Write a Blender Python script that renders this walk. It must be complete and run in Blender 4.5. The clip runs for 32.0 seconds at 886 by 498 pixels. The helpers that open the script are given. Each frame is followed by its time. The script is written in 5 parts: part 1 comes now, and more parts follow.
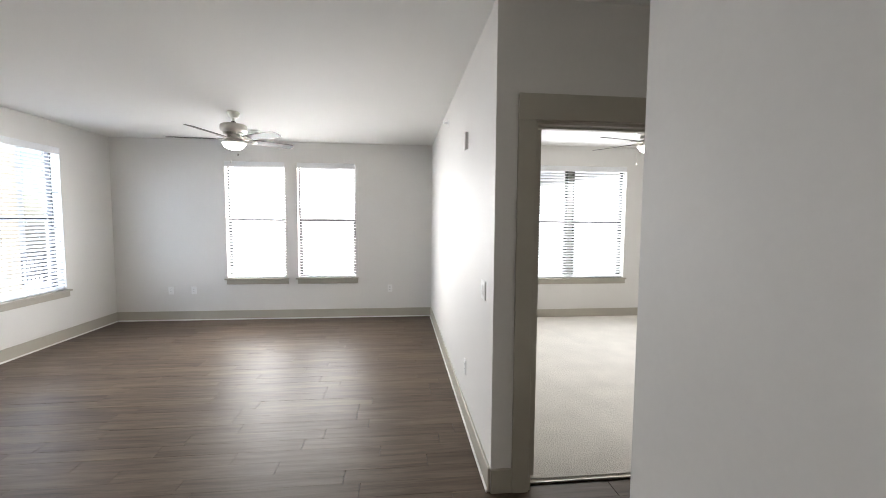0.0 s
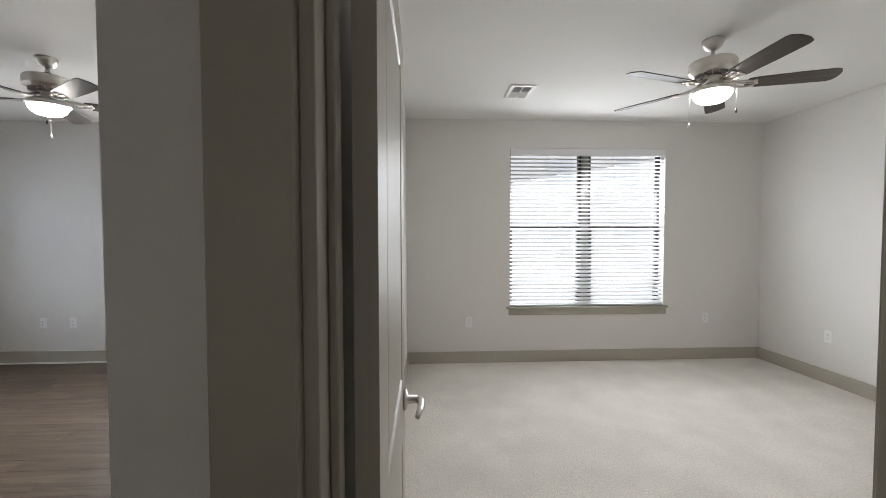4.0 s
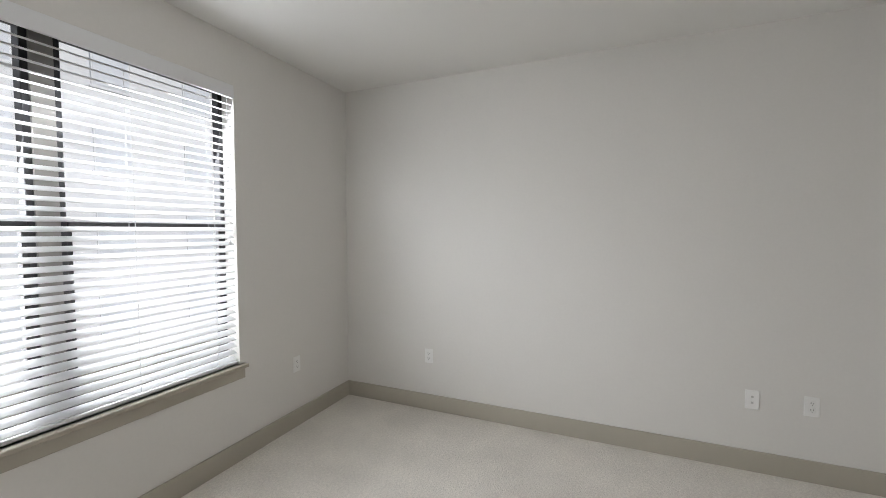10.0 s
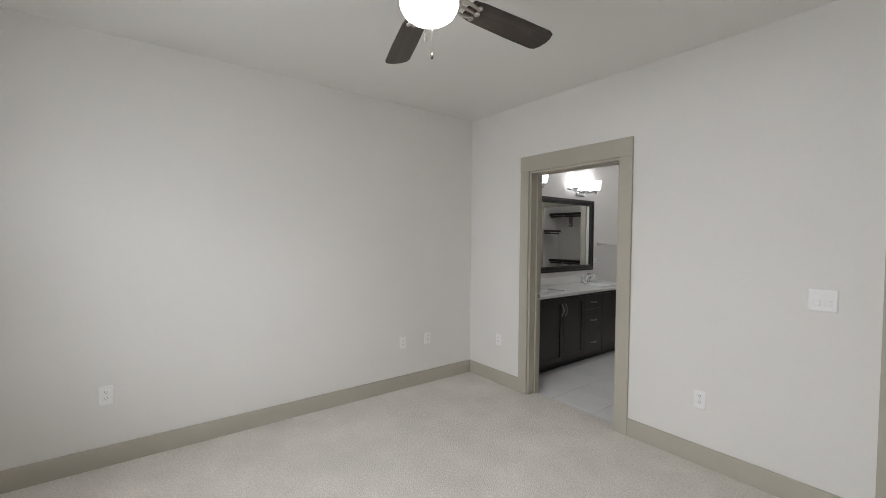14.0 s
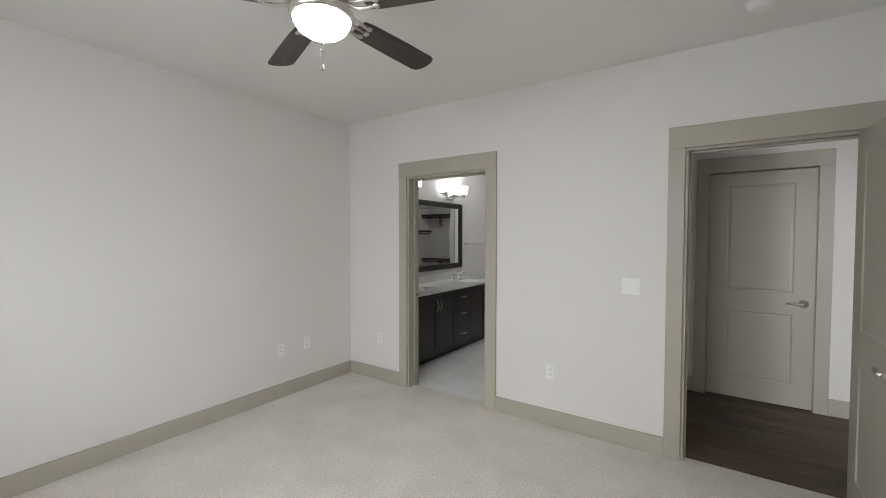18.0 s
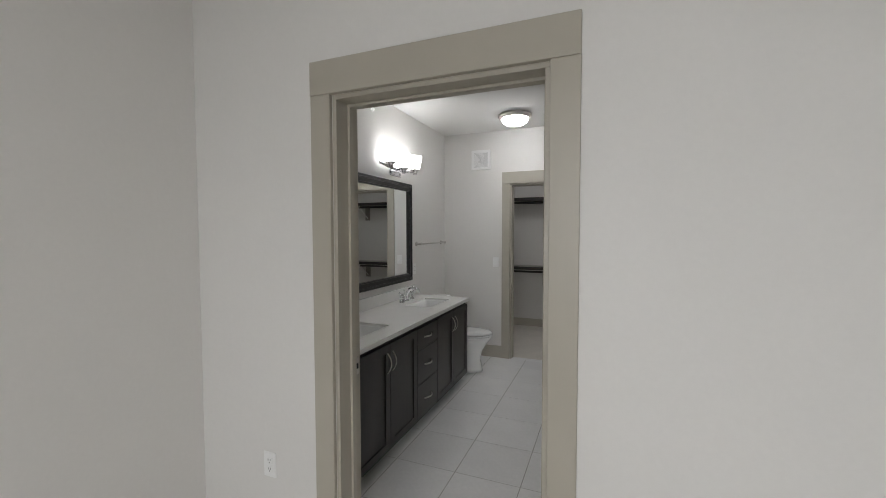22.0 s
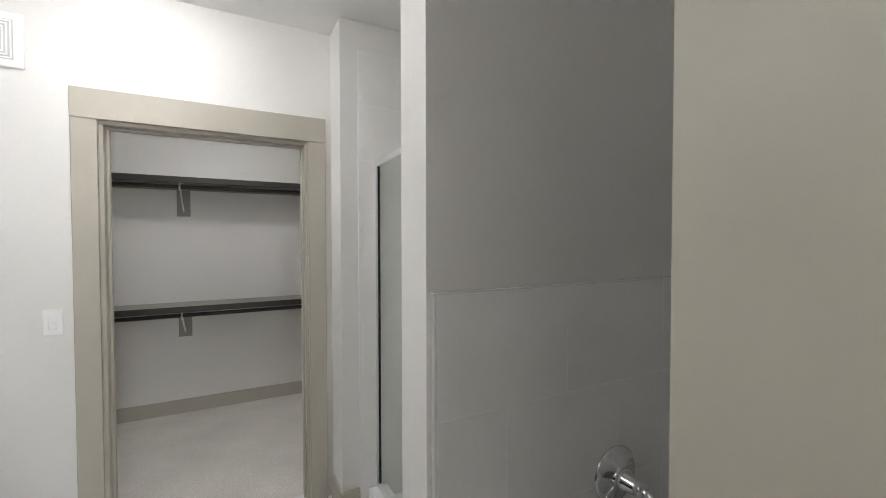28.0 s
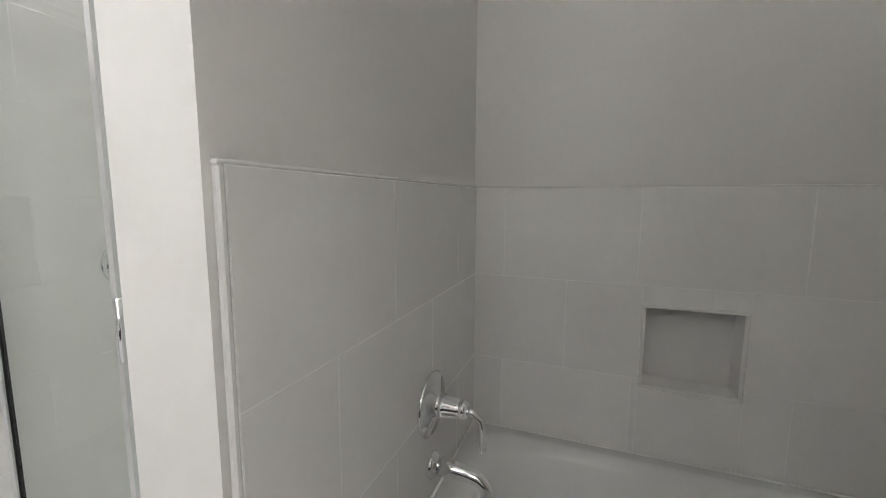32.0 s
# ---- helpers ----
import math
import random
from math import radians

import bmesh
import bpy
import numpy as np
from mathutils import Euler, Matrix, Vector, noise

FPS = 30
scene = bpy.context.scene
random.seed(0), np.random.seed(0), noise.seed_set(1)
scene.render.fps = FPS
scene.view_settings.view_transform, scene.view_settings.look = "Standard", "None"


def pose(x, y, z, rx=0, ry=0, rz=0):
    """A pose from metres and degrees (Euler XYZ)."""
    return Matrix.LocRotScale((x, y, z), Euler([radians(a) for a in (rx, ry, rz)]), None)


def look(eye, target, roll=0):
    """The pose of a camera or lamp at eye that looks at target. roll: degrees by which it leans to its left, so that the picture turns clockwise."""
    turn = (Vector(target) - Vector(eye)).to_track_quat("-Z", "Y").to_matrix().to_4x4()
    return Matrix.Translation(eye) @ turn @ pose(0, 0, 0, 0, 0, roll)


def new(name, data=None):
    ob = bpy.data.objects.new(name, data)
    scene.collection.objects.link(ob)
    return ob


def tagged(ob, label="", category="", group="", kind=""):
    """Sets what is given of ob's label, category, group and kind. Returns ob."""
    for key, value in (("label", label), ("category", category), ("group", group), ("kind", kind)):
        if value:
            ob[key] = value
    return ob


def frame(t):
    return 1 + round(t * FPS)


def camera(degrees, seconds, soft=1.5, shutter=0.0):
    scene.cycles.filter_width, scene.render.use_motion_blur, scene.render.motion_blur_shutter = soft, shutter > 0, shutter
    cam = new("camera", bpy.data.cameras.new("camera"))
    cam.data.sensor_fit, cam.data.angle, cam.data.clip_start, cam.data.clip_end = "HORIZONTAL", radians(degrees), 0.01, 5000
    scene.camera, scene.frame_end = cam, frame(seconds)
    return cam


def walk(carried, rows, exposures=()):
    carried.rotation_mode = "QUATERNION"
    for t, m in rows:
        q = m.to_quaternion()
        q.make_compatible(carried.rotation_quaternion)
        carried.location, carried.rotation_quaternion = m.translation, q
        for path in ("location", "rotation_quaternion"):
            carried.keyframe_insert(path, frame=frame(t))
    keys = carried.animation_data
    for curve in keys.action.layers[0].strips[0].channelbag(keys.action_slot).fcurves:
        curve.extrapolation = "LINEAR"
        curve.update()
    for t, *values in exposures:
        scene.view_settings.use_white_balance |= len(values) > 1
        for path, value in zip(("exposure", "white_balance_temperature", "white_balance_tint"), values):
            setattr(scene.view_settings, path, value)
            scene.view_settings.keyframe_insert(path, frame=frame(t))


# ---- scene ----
cam = camera(95.3, 32.0, soft=0.9)
PATH = [
    (0, (0.591, 0.471, 1.521), (0.807, 2.455, 1.379), 0.4),
    (0.5, (0.573, 0.667, 1.514), (0.712, 2.658, 1.381), 0.4),
    (1, (0.595, 0.871, 1.507), (0.716, 2.863, 1.378), 0.4),
    (2, (0.791, 1.348, 1.493), (0.9, 3.342, 1.370), 0.3),
    (2.5, (0.928, 1.590, 1.475), (1.041, 3.583, 1.362), 0.2),
    (3, (1.083, 1.792, 1.450), (1.196, 3.786, 1.346), 0.2),
    (3.5, (1.271, 1.969, 1.439), (1.37, 3.965, 1.353), -0.1),
    (5.5, (1.765, 2.671, 1.401), (1.889, 4.667, 1.343), 0.1),
    (6, (1.803, 2.905, 1.409), (2.005, 4.894, 1.35), 0.2),
    (7, (1.945, 3.379, 1.433), (2.559, 5.281, 1.373), 0.1),
    (8, (2.010, 3.785, 1.450), (3.100, 5.462, 1.380), -0.2),
    (9, (2.195, 4.081, 1.486), (3.692, 5.406, 1.398), 0.1),
    (10, (2.329, 4.341, 1.475), (4.164, 5.130, 1.384), -0.1),
    (11, (2.306, 4.652, 1.474), (4.299, 4.803, 1.390), 0.0),
    (12, (2.219, 4.943, 1.495), (4.171, 4.519, 1.410), 0.2),
    (13, (2.131, 5.208, 1.485), (3.919, 4.317, 1.402), 0.6),
    (14, (2.04, 5.593, 1.456), (3.623, 4.372, 1.395), 0.5),
    (15, (1.963, 5.883, 1.487), (3.397, 4.489, 1.421), 0.3),
    (15.5, (1.9, 6.006, 1.495), (3.26, 4.541, 1.43), 0.3),
    (17.5, (1.905, 5.921, 1.491), (3.047, 4.28, 1.427), 0.1),
    (18, (2.006, 5.763, 1.482), (3.127, 4.107, 1.42), 0.1),
    (19, (2.277, 5.364, 1.479), (3.337, 3.67, 1.409), 0.0),
    (20, (2.67, 4.922, 1.481), (3.657, 3.184, 1.403), -0.1),
    (21, (3.111, 4.498, 1.505), (3.988, 2.702, 1.42), -0.1),
    (22, (3.437, 4.09, 1.502), (4.191, 2.24, 1.415), -0.1),
    (22.5, (3.573, 3.875, 1.499), (4.255, 1.997, 1.413), -0.1),
    (23, (3.686, 3.647, 1.492), (4.299, 1.745, 1.416), -0.2),
    (24, (3.842, 3.283, 1.502), (4.272, 1.332, 1.420), -0.3),
    (24.5, (3.908, 3.057, 1.512), (4.231, 1.085, 1.424), -0.2),
    (25, (3.951, 2.838, 1.514), (4.156, 0.850, 1.429), -0.3),
    (25.5, (3.966, 2.621, 1.519), (4.048, 0.624, 1.430), -0.3),
    (27.5, (3.958, 1.908, 1.484), (3.273, 0.030, 1.432), 0.0),
    (28, (3.949, 1.812, 1.501), (3.025, 0.039, 1.455), -0.1),
    (28.5, (3.932, 1.718, 1.514), (2.776, 0.079, 1.477), -0.4),
    (29, (3.924, 1.633, 1.528), (2.565, 0.166, 1.500), -0.6),
    (29.5, (3.930, 1.572, 1.546), (2.401, 0.283, 1.530), -0.8),
    (30, (3.927, 1.512, 1.521), (2.261, 0.406, 1.545), -0.8),
    (30.5, (3.923, 1.473, 1.471), (2.155, 0.540, 1.517), -0.7),
    (31, (3.913, 1.448, 1.411), (2.078, 0.654, 1.463), -0.5),
    (31.5, (3.883, 1.405, 1.364), (2.023, 0.679, 1.295), 0.0),
    (32, (3.877, 1.380, 1.338), (2.020, 0.676, 1.092), 0.3),
]

EXPOSURES = [(0.0, 0.9), (1.0, 0.65), (2.0, 0.46), (3.5, 0.31), (5.5, -0.02), (9.0, 0.01), (13.0, 0.12), (19.0, 0.16), (22.0, 0.04), (23.0, 0.14), (24.0, 0.38), (25.0, 0.60), (27.5, 0.95), (29.0, 1.35), (30.0, 1.45), (32.0, 1.65)]
walk(cam, [(t, look(eye, target, roll)) for t, eye, target, roll in PATH], EXPOSURES)

# ---- world and light ----
world = bpy.data.worlds.new("world")
scene.world = world
world.use_nodes = True
wn = world.node_tree.nodes
sky = wn.new("ShaderNodeTexSky")
sky.sky_type, sky.sun_disc = "NISHITA", False
sky.sun_elevation, sky.sun_rotation = radians(48), radians(150)
world.node_tree.links.new(sky.outputs[0], wn["Background"].inputs[0])
wn["Background"].inputs[1].default_value = 0.10


def lamp(name, kind, power, m, color=(1, 1, 1), size=(1, 1)):
    data = bpy.data.lights.new(name, kind)
    data.energy, data.color = power, color
    if kind == "AREA":
        data.shape, data.size, data.size_y = "RECTANGLE", size[0], size[1]
    elif kind == "SUN":
        data.angle = radians(0.5)
    else:
        data.shadow_soft_size = size[0]
    ob = new(name, data)
    ob.matrix_world = m
    return ob


lamp("sun", "SUN", 3.0, look((20, -30, 40), (0, 0, 0)), (1.0, 0.95, 0.88))

# ---- plan, in metres ----
CEIL = 2.675
NORTH, NORTH_L, EAST, WEST = 6.53, 6.81, 5.27, -3.535
EAST_B = 5.315                        # bathroom face of the east wall
PART_W, PART_E = 1.098, 1.27         # partition between living room and bedroom
HALL_Y, BED_Y, BATH_Y = 2.59, 2.725, 2.575
FAR_Y, BACK_Y = -0.572, -2.33         # bathroom end wall, closet back wall
TUB_W, HEAD_Y = 2.53, 0.985
PIER = 3.561
SILL, TOP = 0.628, 2.372
OUT = 0.20                            # outer wall thickness

COOL = (0.925, 0.955, 1.0)
SKY_W = 76
lamp("bedroom_window_light", "AREA", SKY_W, look((3.27, NORTH + 0.24, 1.5), (3.5, 2.6, 0.0)), COOL, (1.70, 1.68))
lamp("living_window_light", "AREA", SKY_W * 1.05, look((-1.544, NORTH_L + 0.24, 1.5), (-1.544, 0, 1.2)), (0.98, 0.98, 0.98), (0.84, 1.68))
lamp("living_window_light", "AREA", SKY_W * 1.05, look((-0.505, NORTH_L + 0.24, 1.5), (-0.505, 0, 1.2)), (0.98, 0.98, 0.98), (0.82, 1.68))
lamp("west_window_light", "AREA", SKY_W * 0.42, look((WEST - 0.24, 5.48, 1.5), (0, 5.3, 1.2)), (0.72, 0.83, 1.0), (0.88, 1.68))


# ---- materials ----
def material(name, color, rough=0.5, metal=0.0, vary=0.0, scale=3.0, fine=0.0, fine_scale=200.0, bump=0.0, coat=0.0, rnd=0.0, spec=0.5):
    m = bpy.data.materials.new(name)
    m.use_nodes = True
    n, l = m.node_tree.nodes, m.node_tree.links
    b = n["Principled BSDF"]
    b.inputs["Base Color"].default_value = (*color, 1)
    b.inputs["Roughness"].default_value = rough
    b.inputs["Metallic"].default_value = metal
    b.inputs["Coat Weight"].default_value = coat
    b.inputs["Specular IOR Level"].default_value = spec
    co = n.new("ShaderNodeTexCoord")
    col = None
    if vary or fine or rnd:
        value = n.new("ShaderNodeValue")
        value.outputs[0].default_value = 1.0
        out = value.outputs[0]
        for amount, sc, det in ((vary, scale, 4.0), (fine, fine_scale, 2.0)):
            if amount:
                t = n.new("ShaderNodeTexNoise")
                t.inputs["Scale"].default_value, t.inputs["Detail"].default_value = sc, det
                l.new(co.outputs["Object"], t.inputs["Vector"])
                r = n.new("ShaderNodeMapRange")
                r.inputs[1].default_value, r.inputs[2].default_value = 0.25, 0.75
                r.inputs[3].default_value, r.inputs[4].default_value = 1 - amount, 1 + amount
                l.new(t.outputs[0], r.inputs[0])
                k = n.new("ShaderNodeMath")
                k.operation = "MULTIPLY"
                l.new(out, k.inputs[0])
                l.new(r.outputs[0], k.inputs[1])
                out = k.outputs[0]
        if rnd:
            info = n.new("ShaderNodeObjectInfo")
            r = n.new("ShaderNodeMapRange")
            r.inputs[3].default_value, r.inputs[4].default_value = 1 - rnd, 1 + rnd
            l.new(info.outputs["Random"], r.inputs[0])
            k = n.new("ShaderNodeMath")
            k.operation = "MULTIPLY"
            l.new(out, k.inputs[0])
            l.new(r.outputs[0], k.inputs[1])
            out = k.outputs[0]
        mix = n.new("ShaderNodeVectorMath")
        mix.operation = "SCALE"
        mix.inputs[0].default_value = color
        l.new(out, mix.inputs["Scale"])
        l.new(mix.outputs[0], b.inputs["Base Color"])
    if bump:
        t = n.new("ShaderNodeTexNoise")
        t.inputs["Scale"].default_value, t.inputs["Detail"].default_value = fine_scale, 3.0
        l.new(co.outputs["Object"], t.inputs["Vector"])
        k = n.new("ShaderNodeBump")
        k.inputs["Strength"].default_value, k.inputs["Distance"].default_value = bump, 0.004
        l.new(t.outputs[0], k.inputs["Height"])
        l.new(k.outputs[0], b.inputs["Normal"])
    return m


def wood(name, dark, light, along=0, grain=1.0, rough=0.4, rnd=0.25, coat=0.0, bump=0.2, spec=0.5):
    """Wood with grain along one axis of the object."""
    m = bpy.data.materials.new(name)
    m.use_nodes = True
    n, l = m.node_tree.nodes, m.node_tree.links
    b = n["Principled BSDF"]
    co, mp = n.new("ShaderNodeTexCoord"), n.new("ShaderNodeMapping")
    s = [14.0 * grain] * 3
    s[along] = 1.1 * grain
    mp.inputs["Scale"].default_value = s
    l.new(co.outputs["Object"], mp.inputs["Vector"])
    info = n.new("ShaderNodeObjectInfo")
    add = n.new("ShaderNodeVectorMath")
    add.operation = "MULTIPLY_ADD"
    comb = n.new("ShaderNodeCombineXYZ")
    for k in range(3):
        l.new(info.outputs["Random"], comb.inputs[k])
    l.new(comb.outputs[0], add.inputs[0])
    add.inputs[1].default_value = (37.0, 53.0, 71.0)
    l.new(mp.outputs[0], add.inputs[2])
    t = n.new("ShaderNodeTexNoise")
    t.inputs["Scale"].default_value, t.inputs["Detail"].default_value, t.inputs["Roughness"].default_value = 1.6, 7.0, 0.65
    t.inputs["Distortion"].default_value = 0.6
    l.new(add.outputs[0], t.inputs["Vector"])
    ramp = n.new("ShaderNodeValToRGB")
    ramp.color_ramp.elements[0].position, ramp.color_ramp.elements[1].position = 0.3, 0.72
    ramp.color_ramp.elements[0].color, ramp.color_ramp.elements[1].color = (*dark, 1), (*light, 1)
    l.new(t.outputs[0], ramp.inputs[0])
    r = n.new("ShaderNodeMapRange")
    r.inputs[3].default_value, r.inputs[4].default_value = 1 - rnd, 1 + rnd
    l.new(info.outputs["Random"], r.inputs[0])
    mix = n.new("ShaderNodeVectorMath")
    mix.operation = "SCALE"
    l.new(ramp.outputs[0], mix.inputs[0])
    l.new(r.outputs[0], mix.inputs["Scale"])
    l.new(mix.outputs[0], b.inputs["Base Color"])
    b.inputs["Roughness"].default_value = rough
    b.inputs["Coat Weight"].default_value = coat
    b.inputs["Coat Roughness"].default_value = 0.25
    b.inputs["Specular IOR Level"].default_value = spec
    k = n.new("ShaderNodeBump")
    k.inputs["Strength"].default_value, k.inputs["Distance"].default_value = bump, 0.003
    l.new(t.outputs[0], k.inputs["Height"])
    l.new(k.outputs[0], b.inputs["Normal"])
    return m


def glow(name, color, strength):
    m = material(name, (0.9, 0.9, 0.88), 0.3)
    b = m.node_tree.nodes["Principled BSDF"]
    b.inputs["Emission Color"].default_value = (*color, 1)
    b.inputs["Emission Strength"].default_value = strength
    return m


def glass(name, color=(1, 1, 1), rough=0.0):
    m = bpy.data.materials.new(name)
    m.use_nodes = True
    n, l = m.node_tree.nodes, m.node_tree.links
    n.remove(n["Principled BSDF"])
    clear, gloss, mix = n.new("ShaderNodeBsdfTransparent"), n.new("ShaderNodeBsdfGlossy"), n.new("ShaderNodeMixShader")
    clear.inputs[0].default_value = (*color, 1)
    gloss.inputs["Roughness"].default_value = rough
    mix.inputs[0].default_value = 0.045
    l.new(clear.outputs[0], mix.inputs[1])
    l.new(gloss.outputs[0], mix.inputs[2])
    l.new(mix.outputs[0], n["Material Output"].inputs[0])
    return m


def slat_material():
    """White vinyl that lets some daylight through."""
    m = material("slat_vinyl", (0.86, 0.865, 0.87), 0.4, vary=0.01)
    n, l = m.node_tree.nodes, m.node_tree.links
    through_light, mix = n.new("ShaderNodeBsdfTranslucent"), n.new("ShaderNodeMixShader")
    through_light.inputs[0].default_value = (0.88, 0.88, 0.88, 1)
    mix.inputs[0].default_value = 0.5
    l.new(n["Principled BSDF"].outputs[0], mix.inputs[1])
    l.new(through_light.outputs[0], mix.inputs[2])
    l.new(mix.outputs[0], n["Material Output"].inputs[0])
    return m


SLAT = slat_material()
PAINT = material("wall_paint", (0.775, 0.757, 0.728), 0.6, vary=0.015, scale=1.5, fine=0.01, fine_scale=60, bump=0.05)
CEILING = material("ceiling_paint", (0.85, 0.84, 0.815), 0.8, vary=0.012, scale=1.2, fine_scale=90, bump=0.08)
TRIM = material("trim_paint", (0.45, 0.418, 0.352), 0.38, vary=0.03, scale=4, fine_scale=120, bump=0.03)
DOORPAINT = material("door_paint", (0.455, 0.425, 0.36), 0.35, vary=0.02, scale=5, fine_scale=150, bump=0.03)
WHITE = material("white_plastic", (0.88, 0.875, 0.86), 0.35, vary=0.01)
VINYL = material("blind_vinyl", (0.83, 0.835, 0.845), 0.4, vary=0.01)
BRONZE = material("bronze_frame", (0.035, 0.035, 0.038), 0.45, vary=0.05)
MULLION = material("mullion_paint", (0.30, 0.285, 0.265), 0.5, vary=0.03)
NICKEL = material("brushed_nickel", (0.70, 0.67, 0.63), 0.28, 1.0, vary=0.05, scale=20)
GRILLE = material("grille_plastic", (0.58, 0.575, 0.56), 0.5, vary=0.02)
ALUMINIUM = material("satin_aluminium", (0.82, 0.82, 0.83), 0.38, 0.75, vary=0.02)
SATIN = material("satin_nickel", (0.58, 0.56, 0.52), 0.3, 1.0, vary=0.05, scale=20)
CHROME = material("chrome", (0.85, 0.86, 0.87), 0.07, 1.0)
# flat black for shade in gaps, slots and holes; also the gasket's colour
BLACK = material("black_gap", (0.012, 0.012, 0.012), 0.7)


def carpet_material():
    m = material("carpet", (0.80, 0.758, 0.695), 0.95, vary=0.08, scale=3.0, fine=0.09, fine_scale=70, spec=0.05)
    n, l = m.node_tree.nodes, m.node_tree.links
    b = n["Principled BSDF"]
    co = n.new("ShaderNodeTexCoord")
    vor, noi, add, bump = n.new("ShaderNodeTexVoronoi"), n.new("ShaderNodeTexNoise"), n.new("ShaderNodeMath"), n.new("ShaderNodeBump")
    vor.inputs["Scale"].default_value = 175
    vor.inputs["Randomness"].default_value = 1.0
    noi.inputs["Scale"].default_value, noi.inputs["Detail"].default_value = 38, 6
    add.operation = "MULTIPLY_ADD"
    l.new(co.outputs["Object"], vor.inputs["Vector"])
    l.new(co.outputs["Object"], noi.inputs["Vector"])
    l.new(noi.outputs[0], add.inputs[0])
    add.inputs[1].default_value = 0.9
    l.new(vor.outputs["Distance"], add.inputs[2])
    l.new(add.outputs[0], bump.inputs["Height"])
    bump.inputs["Strength"].default_value, bump.inputs["Distance"].default_value = 0.6, 0.007
    l.new(bump.outputs[0], b.inputs["Normal"])
    ramp = n.new("ShaderNodeMapRange")
    ramp.inputs[1].default_value, ramp.inputs[2].default_value, ramp.inputs[3].default_value, ramp.inputs[4].default_value = 0.0, 0.9, 1.05, 0.89
    l.new(vor.outputs["Distance"], ramp.inputs[0])
    old = b.inputs["Base Color"].links[0].from_socket
    mul = n.new("ShaderNodeVectorMath")
    mul.operation = "SCALE"
    l.new(old, mul.inputs[0])
    l.new(ramp.outputs[0], mul.inputs["Scale"])
    l.new(mul.outputs[0], b.inputs["Base Color"])
    return m


CARPET = carpet_material()
FLOORWOOD = wood("floor_plank_wood", (0.082, 0.062, 0.048), (0.180, 0.134, 0.100), 0, 1.0, 0.44, 0.13, 0.0, 0.4, 0.09)
GROUT_DARK = material("plank_gap", (0.075, 0.058, 0.045), 0.8)
BLADE_DARK = wood("blade_walnut", (0.035, 0.028, 0.024), (0.085, 0.068, 0.058), 0, 1.4, 0.42, 0.05)
BLADE_TOP = material("blade_silver", (0.55, 0.54, 0.53), 0.45, vary=0.03)
ESPRESSO = wood("espresso_wood", (0.008, 0.006, 0.0055), (0.022, 0.016, 0.013), 2, 1.6, 0.33, 0.08, 0.15, 0.1)
QUARTZ = material("quartz", (0.87, 0.862, 0.84), 0.18, vary=0.02, scale=8, fine=0.02, fine_scale=300)
PORCELAIN = material("porcelain", (0.89, 0.89, 0.875), 0.08, coat=0.4)
FLOORTILE = material("floor_tile", (0.84, 0.835, 0.83), 0.3, vary=0.04, scale=3, fine=0.03, fine_scale=40, rnd=0.03)
WALLTILE = material("wall_tile", (0.855, 0.84, 0.815), 0.22, vary=0.03, scale=4, fine=0.01, fine_scale=60, rnd=0.02)
GROUT_FLOOR = material("floor_grout", (0.36, 0.34, 0.31), 0.9, vary=0.08, scale=30)
GROUT = material("grout", (0.88, 0.87, 0.85), 0.9, vary=0.05, scale=30)
TUBMAT = material("tub_acrylic", (0.88, 0.875, 0.86), 0.14, coat=0.3)
MIRROR = material("mirror_silver", (0.90, 0.92, 0.91), 0.01, 1.0)
FRAME = wood("mirror_frame_wood", (0.012, 0.011, 0.011), (0.035, 0.032, 0.03), 1, 1.5, 0.3, 0.05)
SHELFPAINT = material("shelf_paint", (0.30, 0.285, 0.25), 0.45, vary=0.03)
DARKBAR = material("rod_and_shade_band", (0.06, 0.055, 0.05), 0.4, 0.6)
WINGLASS = glass("window_glass")
SHOWERGLASS = glass("shower_glass", (0.965, 0.98, 0.97), 0.02)
OPAL = glow("opal_glass", (0.97, 0.972, 1.0), 4.2)
DOME = glow("dome_glass", (0.965, 0.968, 1.0), 25.0)
# glow of an unseen closet lamp, assumed from its bright back wall
DOME_UNSEEN = glow("unseen_dome_glass", (0.965, 0.968, 1.0), 19.0)
BOWL = glow("opal_bowl", (1.0, 0.965, 0.92), 33.0)
STUCCO = material("stucco", (0.82, 0.83, 0.85), 0.9, vary=0.06, scale=1, fine_scale=30, bump=0.2)
STUCCO_B = material("stucco_pale", (0.62, 0.63, 0.65), 0.9, vary=0.06, scale=1, fine_scale=30, bump=0.2)
# copy of the stucco with warm sunlight mixed into its colour
STUCCO_SUN = material("stucco_sun_tint", (0.80, 0.70, 0.58), 0.9, vary=0.06, scale=1, fine_scale=30, bump=0.2)
BARK = material("bark", (0.16, 0.13, 0.10), 0.95, vary=0.2, scale=12, bump=0.6, fine_scale=40)
LEAF = material("leaf", (0.07, 0.11, 0.035), 0.6, vary=0.3, scale=8)
EARTH = material("earth", (0.16, 0.15, 0.12), 0.95, vary=0.25, scale=0.4, fine=0.2, fine_scale=12)
# pale matt panes: bright sky reflection and glare put into the colour
PANE_SKY = material("pane_sky_tint", (0.72, 0.75, 0.80), 0.6)
RAILMETAL = material("rail_metal", (0.05, 0.05, 0.055), 0.5, 0.4)


